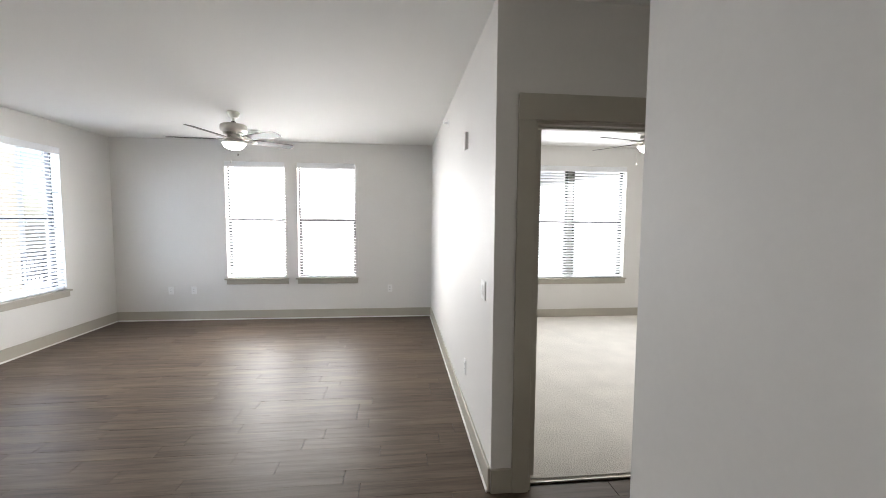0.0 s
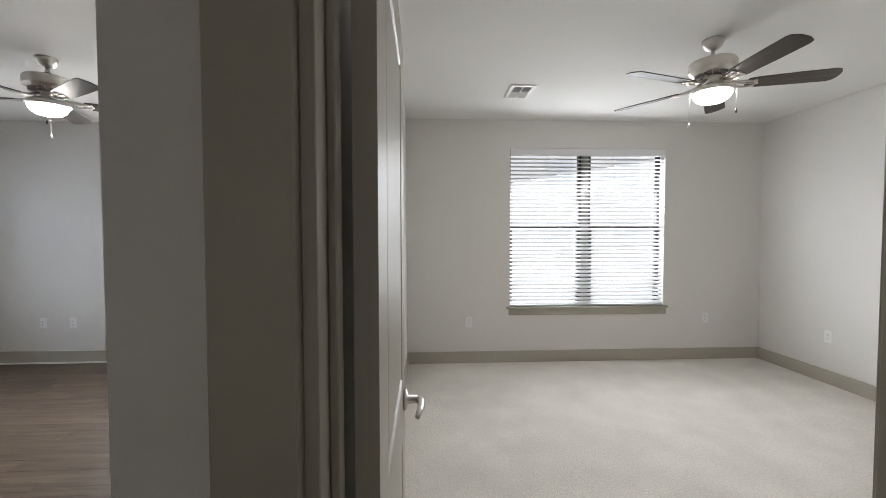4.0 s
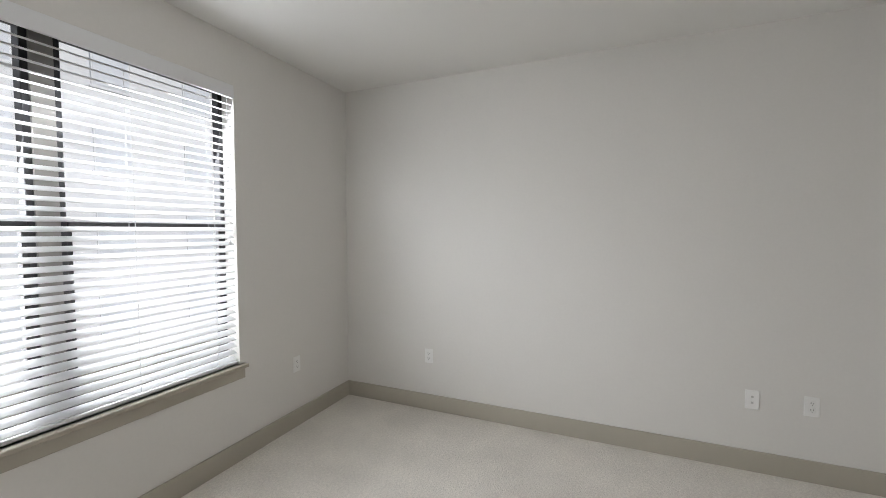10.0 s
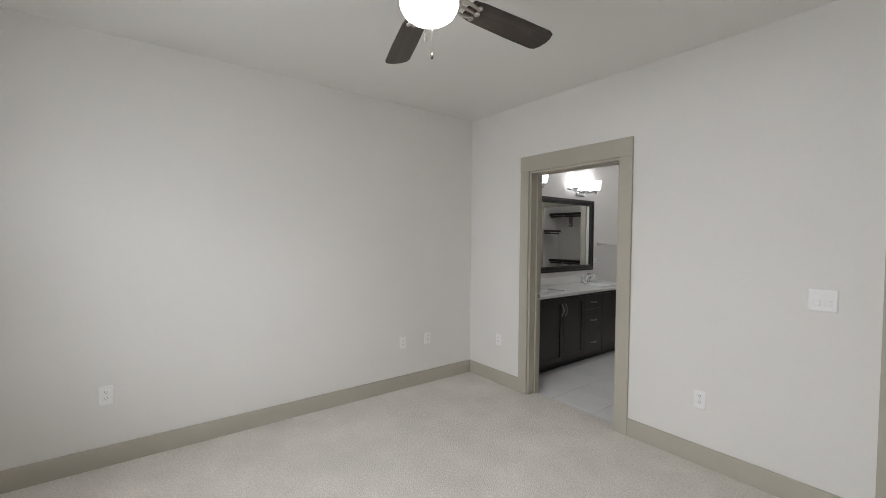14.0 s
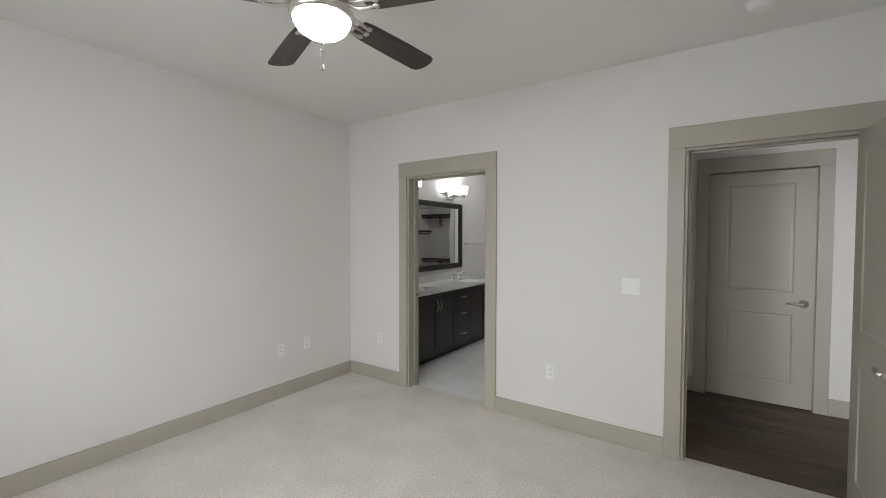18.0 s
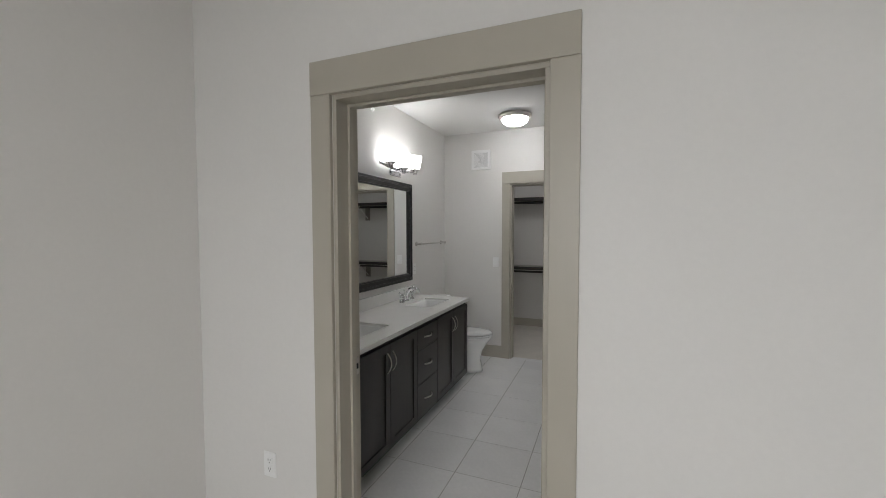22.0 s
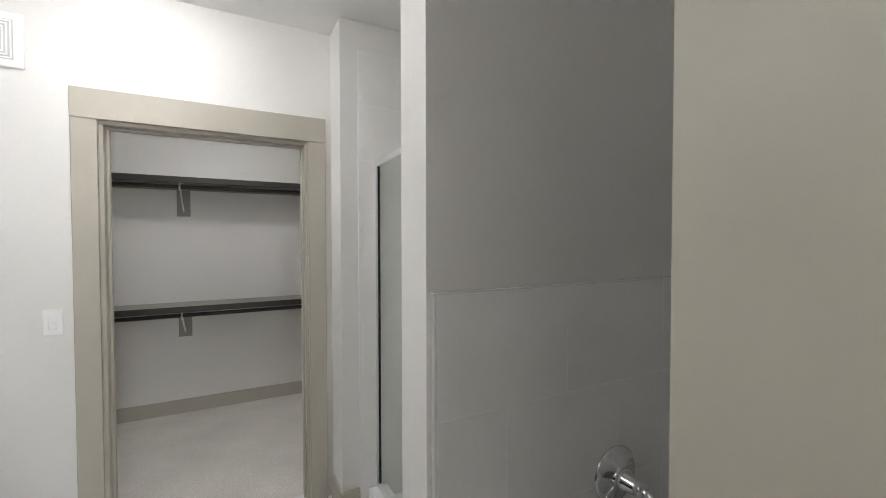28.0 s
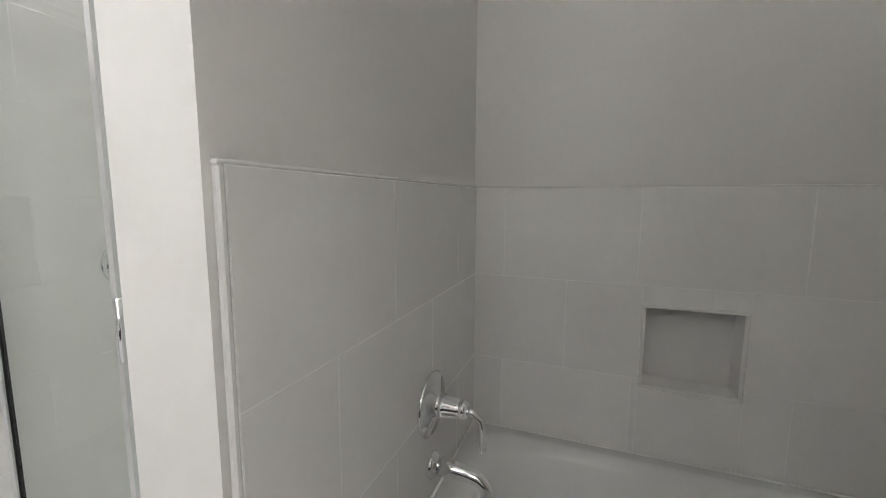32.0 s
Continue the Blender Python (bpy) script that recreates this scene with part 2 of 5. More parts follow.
# ---- mesh helpers ----
def box(bm, x0, x1, y0, y1, z0, z1, bevel=0.0, seg=1):
    v = [bm.verts.new((x, y, z)) for x in (x0, x1) for y in (y0, y1) for z in (z0, z1)]
    fs = [bm.faces.new([v[k] for k in q]) for q in ((0, 1, 3, 2), (4, 6, 7, 5), (0, 4, 5, 1), (2, 3, 7, 6), (0, 2, 6, 4), (1, 5, 7, 3))]
    if bevel:
        es = {e for f in fs for e in f.edges}
        bmesh.ops.bevel(bm, geom=list(es), offset=bevel, segments=seg, affect="EDGES", profile=0.5)
    return bm


def B(*dims, bevel=0.0, seg=1):
    return box(bmesh.new(), *dims, bevel=bevel, seg=seg)


def lathe(profile, n=32, axis="Z", at=(0, 0, 0)):
    """A turned shape from (radius, height) pairs."""
    bm = bmesh.new()
    rings = []
    for r, h in profile:
        if r < 1e-5:
            rings.append([bm.verts.new((0, 0, h))])
        else:
            rings.append([bm.verts.new((r * math.cos(2 * math.pi * k / n), r * math.sin(2 * math.pi * k / n), h)) for k in range(n)])
    for a, b in zip(rings, rings[1:]):
        for k in range(n):
            j = (k + 1) % n
            if len(a) == 1 and len(b) > 1:
                bm.faces.new((a[0], b[j], b[k]))
            elif len(b) == 1 and len(a) > 1:
                bm.faces.new((a[k], a[j], b[0]))
            elif len(a) > 1:
                bm.faces.new((a[k], a[j], b[j], b[k]))
    turn = {"Z": Matrix(), "X": Matrix.Rotation(radians(90), 4, "Y"), "Y": Matrix.Rotation(radians(-90), 4, "X"), "-X": Matrix.Rotation(radians(-90), 4, "Y"), "-Z": Matrix.Rotation(radians(180), 4, "X")}[axis]
    bmesh.ops.transform(bm, matrix=Matrix.Translation(at) @ turn, verts=bm.verts)
    bmesh.ops.recalc_face_normals(bm, faces=bm.faces)
    for f in bm.faces:
        f.smooth = True
    return bm


def tube(points, r=0.01, n=10, cap=True, radii=None):
    """A round tube along points."""
    bm = bmesh.new()
    pts = [Vector(p) for p in points]
    rings = []
    side = None
    for k, p in enumerate(pts):
        d = (pts[min(k + 1, len(pts) - 1)] - pts[max(k - 1, 0)]).normalized()
        if side is None:
            side = d.orthogonal().normalized()
        else:
            side = (side - d * side.dot(d)).normalized()
        up = d.cross(side)
        rr = radii[k] if radii else r
        rings.append([bm.verts.new(p + rr * (math.cos(2 * math.pi * j / n) * side + math.sin(2 * math.pi * j / n) * up)) for j in range(n)])
    for a, b in zip(rings, rings[1:]):
        for j in range(n):
            i = (j + 1) % n
            f = bm.faces.new((a[j], a[i], b[i], b[j]))
            f.smooth = True
    if cap:
        bm.faces.new(rings[0][::-1])
        bm.faces.new(rings[-1])
    bmesh.ops.recalc_face_normals(bm, faces=bm.faces)
    return bm


def arc(p0, p1, p2, n=10):
    """A smooth curve from p0 by way of p1 to p2."""
    p0, p1, p2 = Vector(p0), Vector(p1), Vector(p2)
    return [(1 - t) ** 2 * p0 + 2 * t * (1 - t) * p1 + t * t * p2 for t in (k / n for k in range(n + 1))]


def loft(rings, closed=True, smooth=True):
    bm = bmesh.new()
    vs = [[bm.verts.new(p) for p in r] for r in rings]
    n = len(vs[0])
    for a, b in zip(vs, vs[1:]):
        for k in range(n):
            j = (k + 1) % n
            f = bm.faces.new((a[k], a[j], b[j], b[k]))
            f.smooth = smooth
    if closed:
        bm.faces.new(vs[0][::-1])
        bm.faces.new(vs[-1])
    bmesh.ops.recalc_face_normals(bm, faces=bm.faces)
    return bm


def move(bm, m):
    bmesh.ops.transform(bm, matrix=m, verts=bm.verts)
    return bm


def merge(*bms):
    out = bmesh.new()
    for b in bms:
        me = bpy.data.meshes.new("t")
        b.to_mesh(me)
        out.from_mesh(me)
        bpy.data.meshes.remove(me)
        b.free()
    return out


def mesh(name, bm, mat):
    me = bpy.data.meshes.new(name)
    bm.to_mesh(me)
    bm.free()
    me.materials.append(mat)
    return me


def thing(name, label, category, group="", kind="", at=(0, 0, 0), rz=0):
    ob = new(name)
    ob.empty_display_size = 0.1
    ob.matrix_world = pose(*at, 0, 0, rz)
    return tagged(ob, label, category, group, kind)


def part(name, bm, mat, parent, label=""):
    ob = new(name, mesh(name, bm, mat))
    ob.parent = parent
    return tagged(ob, label)


def solid(name, bm, mat, label, category, group="", kind="structure"):
    return tagged(new(name, mesh(name, bm, mat)), label, category, group, kind)


def wall(name, axis, lo, hi, a0, a1, openings, mat, label, z0=0.0, z1=CEIL):
    """A wall with openings (a, b, bottom, top) along x (axis 0) or y (axis 1), from lo to hi across."""
    bm = bmesh.new()

    def piece(a, b, c, d):
        if b - a > 1e-4 and d - c > 1e-4:
            box(bm, *((a, b, lo, hi) if axis == 0 else (lo, hi, a, b)), c, d)

    at = a0
    for a, b, c, d in sorted(openings):
        piece(at, a, z0, z1)
        piece(a, b, z0, c)
        piece(a, b, d, z1)
        at = b
    piece(at, a1, z0, z1)
    return solid(name, bm, mat, label, "wall")


# ---- walls, floors, ceilings ----
PAINTLABEL = "smooth warm off-white painted plasterboard wall"
BW = (2.40, 4.145)                    # bedroom window
LW = ((-1.972, -1.116), (-0.938, -0.073))
WW = (5.015, 5.945)                     # living room west window
ED = (1.310, 2.18)                      # bedroom entry door opening
BD = (3.615, 4.475)                    # bathroom door opening
CD = (3.567, 4.49)                    # closet opening
PD = (1.307, 2.07)                     # hall door
DOORH = 2.052

wall("wall_north_bedroom", 0, NORTH, NORTH + OUT, PART_E, EAST + 0.15, [(*BW, SILL, TOP)], PAINT, PAINTLABEL + " with a window opening")
wall("wall_north_living", 0, NORTH_L, NORTH_L + OUT, WEST - OUT, PART_E, [(*w, SILL, TOP) for w in LW], PAINT, PAINTLABEL + " with two window openings")
wall("wall_west", 1, WEST - OUT, WEST, -2.4, NORTH_L, [(*WW, SILL, TOP)], PAINT, PAINTLABEL + " with one window opening")
wall("wall_east_bedroom", 1, EAST, EAST + 0.15, BED_Y - 0.08, NORTH, [], PAINT, PAINTLABEL)
wall("wall_east_bathroom", 1, EAST_B, EAST_B + 0.15, BACK_Y - 0.15, BED_Y - 0.08, [], PAINT, PAINTLABEL)
wall("wall_partition", 1, PART_W, PART_E, BED_Y, NORTH_L, [], PAINT, PAINTLABEL + " between living room and bedroom")
wall("wall_bedroom_entry", 0, HALL_Y, BED_Y, PART_W, 2.36, [(*ED, 0, DOORH)], PAINT, PAINTLABEL + " with a doorway")
wall("wall_bathroom_entry", 0, BATH_Y, BED_Y, 2.36, EAST_B, [(*BD, 0, DOORH)], PAINT, PAINTLABEL + " with a doorway")
NICHE = (1.523, 1.800, 0.755, 1.026)   # recess in the tub wall
wall("wall_hall_end", 1, 2.36, TUB_W, FAR_Y, BATH_Y, [NICHE], PAINT, PAINTLABEL)
wall("wall_hall_door", 0, 1.05, 1.215, 1.235, 2.36, [(PD[0] + 0.006, PD[1], 0, DOORH + 0.02)], PAINT, PAINTLABEL + " with a closed door")
wall("wall_entry_side", 1, 1.061, 1.235, -2.4, 1.215, [], PAINT, PAINTLABEL)
wall("wall_south", 0, -2.54, -2.4, WEST - OUT, 1.235, [], PAINT, PAINTLABEL)
wall("wall_hall_room_back", 0, 0.2, 0.3, 1.235, 2.36, [], PAINT, PAINTLABEL)
wall("wall_bathroom_end", 0, FAR_Y - 0.12, FAR_Y, 2.36, EAST_B, [(*CD, 0, DOORH)], PAINT, PAINTLABEL + " with the closet opening")
wall("wall_closet_back", 0, BACK_Y - 0.12, BACK_Y, 2.55, EAST_B, [], PAINT, PAINTLABEL)
wall("wall_closet_side", 1, 2.55, 2.70, BACK_Y, FAR_Y - 0.12, [], PAINT, PAINTLABEL)
wall("wall_tub_head", 0, 0.835, HEAD_Y, TUB_W, PIER, [], PAINT, PAINTLABEL + " dividing tub and shower")
wall("wall_shower_side", 0, FAR_Y, -0.348, TUB_W, 3.437, [], PAINT, PAINTLABEL + " beside the shower")

solid("ceiling_living", merge(B(WEST - OUT, PART_W, -2.54, NORTH_L + OUT, CEIL, CEIL + 0.12), B(PART_W, 2.36, -2.54, HALL_Y, CEIL, CEIL + 0.12)), CEILING, "flat white painted living room and hall ceiling", "ceiling")
solid("ceiling_bedroom", B(PART_W, EAST + 0.15, HALL_Y, NORTH_L + OUT, CEIL, CEIL + 0.12), CEILING, "flat white painted bedroom ceiling", "ceiling")
solid("ceiling_bathroom", B(2.36, EAST_B + 0.15, BACK_Y - 0.12, HALL_Y, CEIL, CEIL + 0.12), CEILING, "flat white painted bathroom and closet ceiling", "ceiling")
PILE = 0.014                          # carpet above the hard floors
solid("floor_bedroom", merge(B(PART_E, EAST, BED_Y, NORTH, -0.1, PILE), B(ED[0], ED[1], 2.667, BED_Y, -0.1, PILE), B(BD[0], BD[1], 2.64, BED_Y, -0.1, PILE)), CARPET, "soft beige cut-pile bedroom carpet", "carpet")
solid("floor_closet", merge(B(2.70, EAST_B, BACK_Y, FAR_Y - 0.12, -0.1, 0.0), B(CD[0], CD[1], FAR_Y - 0.12, FAR_Y - 0.08, -0.1, 0.0)), CARPET, "soft beige cut-pile closet carpet", "carpet")


# ---- trim ----
BASE_H, BASE_T = 0.14, 0.016


def baseboard(x0, y0, x1, y1, nx, ny, h=BASE_H):
    """A baseboard on a wall face that looks along (nx, ny)."""
    bm = bmesh.new()
    a, b = sorted((x0, x1)), sorted((y0, y1))
    if nx:
        a = sorted((x0, x0 + nx * BASE_T))
    else:
        b = sorted((y0, y0 + ny * BASE_T))
    box(bm, a[0], a[1], b[0], b[1], 0, h, bevel=0.003)
    return solid("baseboard", bm, TRIM, "flat greige painted baseboard along the wall", "baseboard", "baseboards")


CW, CH, CT = 0.095, 0.135, 0.02          # casing side width, head height, thickness
for a in (
    (PART_W, HALL_Y, PART_W, NORTH_L, -1, 0), (WEST, NORTH_L, PART_W - BASE_T, NORTH_L, 0, -1), (WEST, -2.4, WEST, NORTH_L - BASE_T, 1, 0),
    (PART_E, BED_Y, PART_E, NORTH, 1, 0), (PART_E + BASE_T, NORTH, EAST, NORTH, 0, -1), (EAST, BED_Y, EAST, NORTH - BASE_T, -1, 0),
    (ED[1] + CW, BED_Y, BD[0] - CW, BED_Y, 0, 1), (BD[1] + CW, BED_Y, EAST - BASE_T, BED_Y, 0, 1),
    (PART_W, HALL_Y, ED[0] - CW, HALL_Y, 0, -1), (2.36, 1.215, 2.36, HALL_Y, -1, 0), (PD[1] + CW, 1.215, 2.36 - BASE_T, 1.215, 0, 1), (1.061, 1.215, PD[0] - CW, 1.215, 0, 1), (1.061, -2.4, 1.061, 1.215 + BASE_T, -1, 0),
    (CD[1] + CW, FAR_Y, EAST_B, FAR_Y, 0, 1), (3.437, FAR_Y + CT, 3.437, -0.348 + BASE_T, 1, 0), (3.343, -0.348, 3.437, -0.348, 0, 1),
    (EAST_B, FAR_Y + BASE_T, EAST_B, 0.31, -1, 0), (2.70, BACK_Y, EAST_B, BACK_Y, 0, 1), (EAST_B, BACK_Y + BASE_T, EAST_B, FAR_Y - 0.12, -1, 0), (2.70, BACK_Y + BASE_T, 2.70, FAR_Y - 0.12, 1, 0),
):
    baseboard(*a, h=0.118 if min(a[1], a[3]) < BACK_Y + 0.1 and a[0] > 2.5 else BASE_H)


def shoe(x0, y0, x1, y1, nx, ny):
    """The narrow white strip at the foot of the living room baseboards."""
    a, b = sorted((x0, x1)), sorted((y0, y1))
    if nx:
        a = sorted((x0 + nx * BASE_T, x0 + nx * (BASE_T + 0.011)))
    else:
        b = sorted((y0 + ny * BASE_T, y0 + ny * (BASE_T + 0.011)))
    return solid("shoe_moulding", B(*a, *b, 0.0, 0.018, bevel=0.004, seg=2), CEILING, "thin white shoe moulding at the foot of the baseboard", "trim", "shoe mouldings")


shoe(PART_W, HALL_Y, PART_W, NORTH_L - 0.028, -1, 0)
shoe(WEST + 0.028, NORTH_L, PART_W - 0.017, NORTH_L, 0, -1)
shoe(WEST, -2.4, WEST, NORTH_L - 0.028, 1, 0)


def casing(name, x0, x1, y, ny, h=DOORH):
    """Flat casing round a doorway on a wall face at y that looks along ny."""
    t = thing(name, "flat greige painted door casing round the doorway", "door casing", "door casings", "structure")
    a, b = sorted((y, y + ny * CT))
    part("side_board", B(x0 - CW, x0, a, b, 0, h, bevel=0.002), TRIM, t)
    part("side_board", B(x1, x1 + CW, a, b, 0, h, bevel=0.002), TRIM, t)
    a, b = sorted((y, y + ny * (CT + 0.004)))
    part("head_board", B(x0 - CW, x1 + CW, a, b, h, h + CH, bevel=0.002), TRIM, t)
    return t


def jamb(x0, x1, y0, y1, stop, h=DOORH, strike=0.0):
    """The lining of a doorway with a door stop at y = stop."""
    t = thing("door_jamb", "greige painted door jamb lining with a stop", "door jamb", "door jambs", "structure")
    for a, b in ((x0, x0 + 0.018), (x1 - 0.018, x1)):
        part("jamb_side", B(a, b, y0, y1, 0, h - 0.018, bevel=0.0015), TRIM, t)
    part("jamb_head", B(x0, x1, y0, y1, h - 0.018, h, bevel=0.0015), TRIM, t)
    for a, b in ((x0 + 0.018, x0 + 0.03), (x1 - 0.03, x1 - 0.018)):
        part("stop", B(a, b, stop - 0.017, stop + 0.017, 0, h - 0.03, bevel=0.002), TRIM, t)
    part("stop", B(x0 + 0.018, x1 - 0.018, stop - 0.017, stop + 0.017, h - 0.03, h - 0.018, bevel=0.002), TRIM, t)
    if strike:
        part("strike_plate", B(x1 - 0.0195, x1 - 0.0175, strike - 0.014, strike + 0.014, 0.87, 0.945), NICKEL, t, "nickel strike plate")
        part("strike_hole", B(x1 - 0.0202, x1 - 0.0193, strike - 0.007, strike + 0.007, 0.895, 0.92), BLACK, t)
    return t


casing("casing_bedroom_inside", *ED, BED_Y, 1)
casing("casing_bedroom_hall", *ED, HALL_Y, -1)
jamb(*ED, HALL_Y, BED_Y, 2.655, strike=2.698)
casing("casing_bathroom_bedroom", *BD, BED_Y, 1)
casing("casing_bathroom_inside", *BD, BATH_Y, -1)
jamb(*BD, BATH_Y, BED_Y, 2.635, strike=2.598)
casing("casing_closet", *CD, FAR_Y, 1)
jamb(*CD, FAR_Y - 0.12, FAR_Y, FAR_Y - 0.06)
casing("casing_hall_door", *PD, 1.215, 1, DOORH + 0.02)


# ---- doors ----
def frustum(bm, x0, x1, z0, z1, y0, inset, y1):
    """A raised field on a door face: outer rectangle at y0, inner one at y1."""
    o = [bm.verts.new((x, y0, z)) for x, z in ((x0, z0), (x1, z0), (x1, z1), (x0, z1))]
    i = [bm.verts.new((x, y1, z)) for x, z in ((x0 + inset, z0 + inset), (x1 - inset, z0 + inset), (x1 - inset, z1 - inset), (x0 + inset, z1 - inset))]
    for k in range(4):
        j = (k + 1) % 4
        bm.faces.new((o[k], o[j], i[j], i[k]))
    bm.faces.new(i)


def door(name, label, w, h, at, rz, handle=True, lever=1, hinge_side=1, hinges=True):
    """A two-panel door leaf, hinged at its origin, that runs along +x, 35 mm thick."""
    t = thing(name, label, "door", "two-panel doors", "", at, rz)
    th = 0.035
    st = 0.185 * w
    rails = ((0.0, 0.19), (0.80, 0.985), (h - 0.115, h))
    bm = bmesh.new()
    box(bm, 0, st, 0, th, 0, h)
    box(bm, w - st, w, 0, th, 0, h)
    for a, b in rails:
        box(bm, st, w - st, 0, th, a, b)
    part("leaf", bm, DOORPAINT, t)
    for a, b in ((rails[0][1], rails[1][0]), (rails[1][1], rails[2][0])):
        bm = bmesh.new()
        box(bm, st, w - st, 0.007, th - 0.007, a, b)
        for y0, y1, s in ((0.0, 0.007, 1), (th, th - 0.007, -1)):
            frustum(bm, st, w - st, a, b, y0, 0.009, y1 - s * 0.0005)
            frustum(bm, st + 0.013, w - st - 0.013, a + 0.013, b - 0.013, y1 - s * 0.0005, 0.018, y0 + s * 0.0015)
        bmesh.ops.recalc_face_normals(bm, faces=bm.faces)
        part("panel", bm, DOORPAINT, t)
    if handle:
        for y, s in ((0.0, -1), (th, 1)):
            rose = part("handle_rose", move(lathe([(0, 0), (0.031, 0), (0.033, 0.004), (0.030, 0.010), (0.014, 0.014), (0.0115, 0.045), (0, 0.045)], 24), Matrix.Translation((w - 0.07, y, 0.9)) @ Matrix.Rotation(radians(-90 * s), 4, "X")), NICKEL, t, "satin nickel lever handle")
            pts = [(w - 0.07, y + s * 0.045, 0.9), (w - 0.085, y + s * 0.055, 0.9), (w - 0.12, y + s * 0.055, 0.898), (w - 0.165, y + s * 0.05, 0.903), (w - 0.19, y + s * 0.045, 0.897)]
            part("lever", tube(pts, 0.009, 10, True, [0.012, 0.012, 0.010, 0.009, 0.007]), NICKEL, rose)
        part("latch_plate", B(w - 0.0005, w + 0.002, 0.006, th - 0.006, 0.87, 0.93), NICKEL, t)
    for z in (0.25, 1.015, h - 0.265) if hinges else ():
        y = th + 0.006 if hinge_side < 0 else -0.006
        rings = []
        for k in range(5):
            a = z - 0.046 + 0.0184 * k
            rings += [(0.0055, a), (0.0078, a + 0.001), (0.0078, a + 0.0172), (0.0055, a + 0.0184)]
        knuckle = lathe([(0, z - 0.052), (0.006, z - 0.050), *rings, (0.0085, z + 0.047), (0.0085, z + 0.052), (0, z + 0.057)], 14, at=(-0.006, y, 0))
        hinge = part("hinge", knuckle, NICKEL, t, "nickel hinge knuckle")
        plate = B(-0.0035, -0.0005, 0.0, th - 0.006, z - 0.046, z + 0.046)
        bmesh.ops.bevel(plate, geom=[e for e in plate.edges if abs(e.verts[0].co.x - e.verts[1].co.x) > 0.001 and e.verts[0].co.y > 0.01], offset=0.012, segments=4, affect="EDGES", profile=0.5)
        part("hinge_leaf", plate, DOORPAINT, hinge, "painted hinge leaf")
        for dy, dz in ((0.010, -0.032), (0.018, 0.0), (0.010, 0.032)):
            part("screw", lathe([(0, 0), (0.0035, 0), (0.003, 0.0012), (0, 0.0012)], 10, "-X", (-0.0034, dy, z + dz)), NICKEL, hinge)
    return t


door("bathroom_door", "open greige painted two-panel bathroom door with nickel lever", 0.96, 2.04, (3.620, 2.546, 0.012), -93.3)
door("bedroom_door", "open greige painted two-panel bedroom door standing against the wall", 0.755, 2.02, (1.384, 2.70, 0.012), 90, hinges=False)
door("hall_door", "closed greige painted two-panel hall door with nickel lever", 0.755, 2.05, (PD[1] - 0.004, 1.212, 0.012), 180)
# black block gives the gaps round the closed leaf their shade
solid("hall_door_shade_block", merge(B(PD[0] + 0.008, PD[1] - 0.002, 1.06, 1.12, 0, 2.065)), BLACK, "black block for the shaded gap behind the closed hall door", "door gap")


def door_stop(x, y, z):
    t = thing("door_stop", "short white-tipped metal door stop on the hall baseboard", "door stop", "", "", (x, y, z))
    part("rod", lathe([(0, 0), (0.012, 0), (0.012, 0.004), (0.005, 0.008), (0.005, 0.062), (0, 0.062)], 14, "-X"), NICKEL, t)
    part("tip", lathe([(0, 0.060), (0.009, 0.060), (0.009, 0.074), (0.006, 0.078), (0, 0.078)], 14, "-X"), WHITE, t, "white rubber tip")


door_stop(2.36 - BASE_T, 1.72, 0.085)


# ---- windows with blinds ----
def window(name, a0, a1, turn, double):
    """A window with bronze sashes, sill and blind. Built for a wall at y = 0 whose room lies at -y; x from 0."""
    w, z0, z1 = a1 - a0, SILL, TOP
    t = thing(name, "white-reveal window with dark bronze single-hung sashes", "window", "windows", "structure")
    t.matrix_world = turn
    part("sill_board", B(-0.035, w + 0.04, -0.04, 0.10, z0 - 0.022, z0, bevel=0.004), TRIM, t, "greige painted window sill")
    part("sill_apron", B(-0.01, w + 0.03, -0.014, 0.0, z0 - 0.092, z0 - 0.022, bevel=0.003), TRIM, t)
    y0, y1 = 0.10, 0.16
    mid = 0.5 * w
    units = ((0.0, mid - 0.04), (mid + 0.04, w)) if double else ((0.0, w),)
    if double:
        part("mullion", B(mid - 0.04, mid + 0.04, y0 - 0.012, y1, z0, z1), MULLION, t, "grey painted centre mullion")
    zm = 1.505
    for a, b in units:
        f = part("frame", merge(B(a, a + 0.028, y0, y1, z0, z1, bevel=0.003), B(b - 0.028, b, y0, y1, z0, z1, bevel=0.003), B(a + 0.028, b - 0.028, y0, y1, z1 - 0.035, z1), B(a + 0.028, b - 0.028, y0, y1, z0, z0 + 0.04)), BRONZE, t, "dark bronze window frame")
        part("meeting_rail", B(a + 0.028, b - 0.028, y0 - 0.005, y1 - 0.01, zm - 0.022, zm + 0.022, bevel=0.003), BRONZE, t)
        part("sash_stile", B(a + 0.028, a + 0.046, y0 + 0.003, y1 - 0.02, z0 + 0.04, zm - 0.022), BRONZE, t)
        part("sash_stile", B(b - 0.046, b - 0.028, y0 + 0.003, y1 - 0.02, z0 + 0.04, zm - 0.022), BRONZE, t)
        for c, d, y in ((z0 + 0.04, zm - 0.02, y0 + 0.02), (zm + 0.02, z1 - 0.035, y1 - 0.02)):
            g = part("pane", B(a + 0.026, b - 0.026, y, y + 0.004, c, d), WINGLASS, t)
            g.visible_shadow = False
    return t


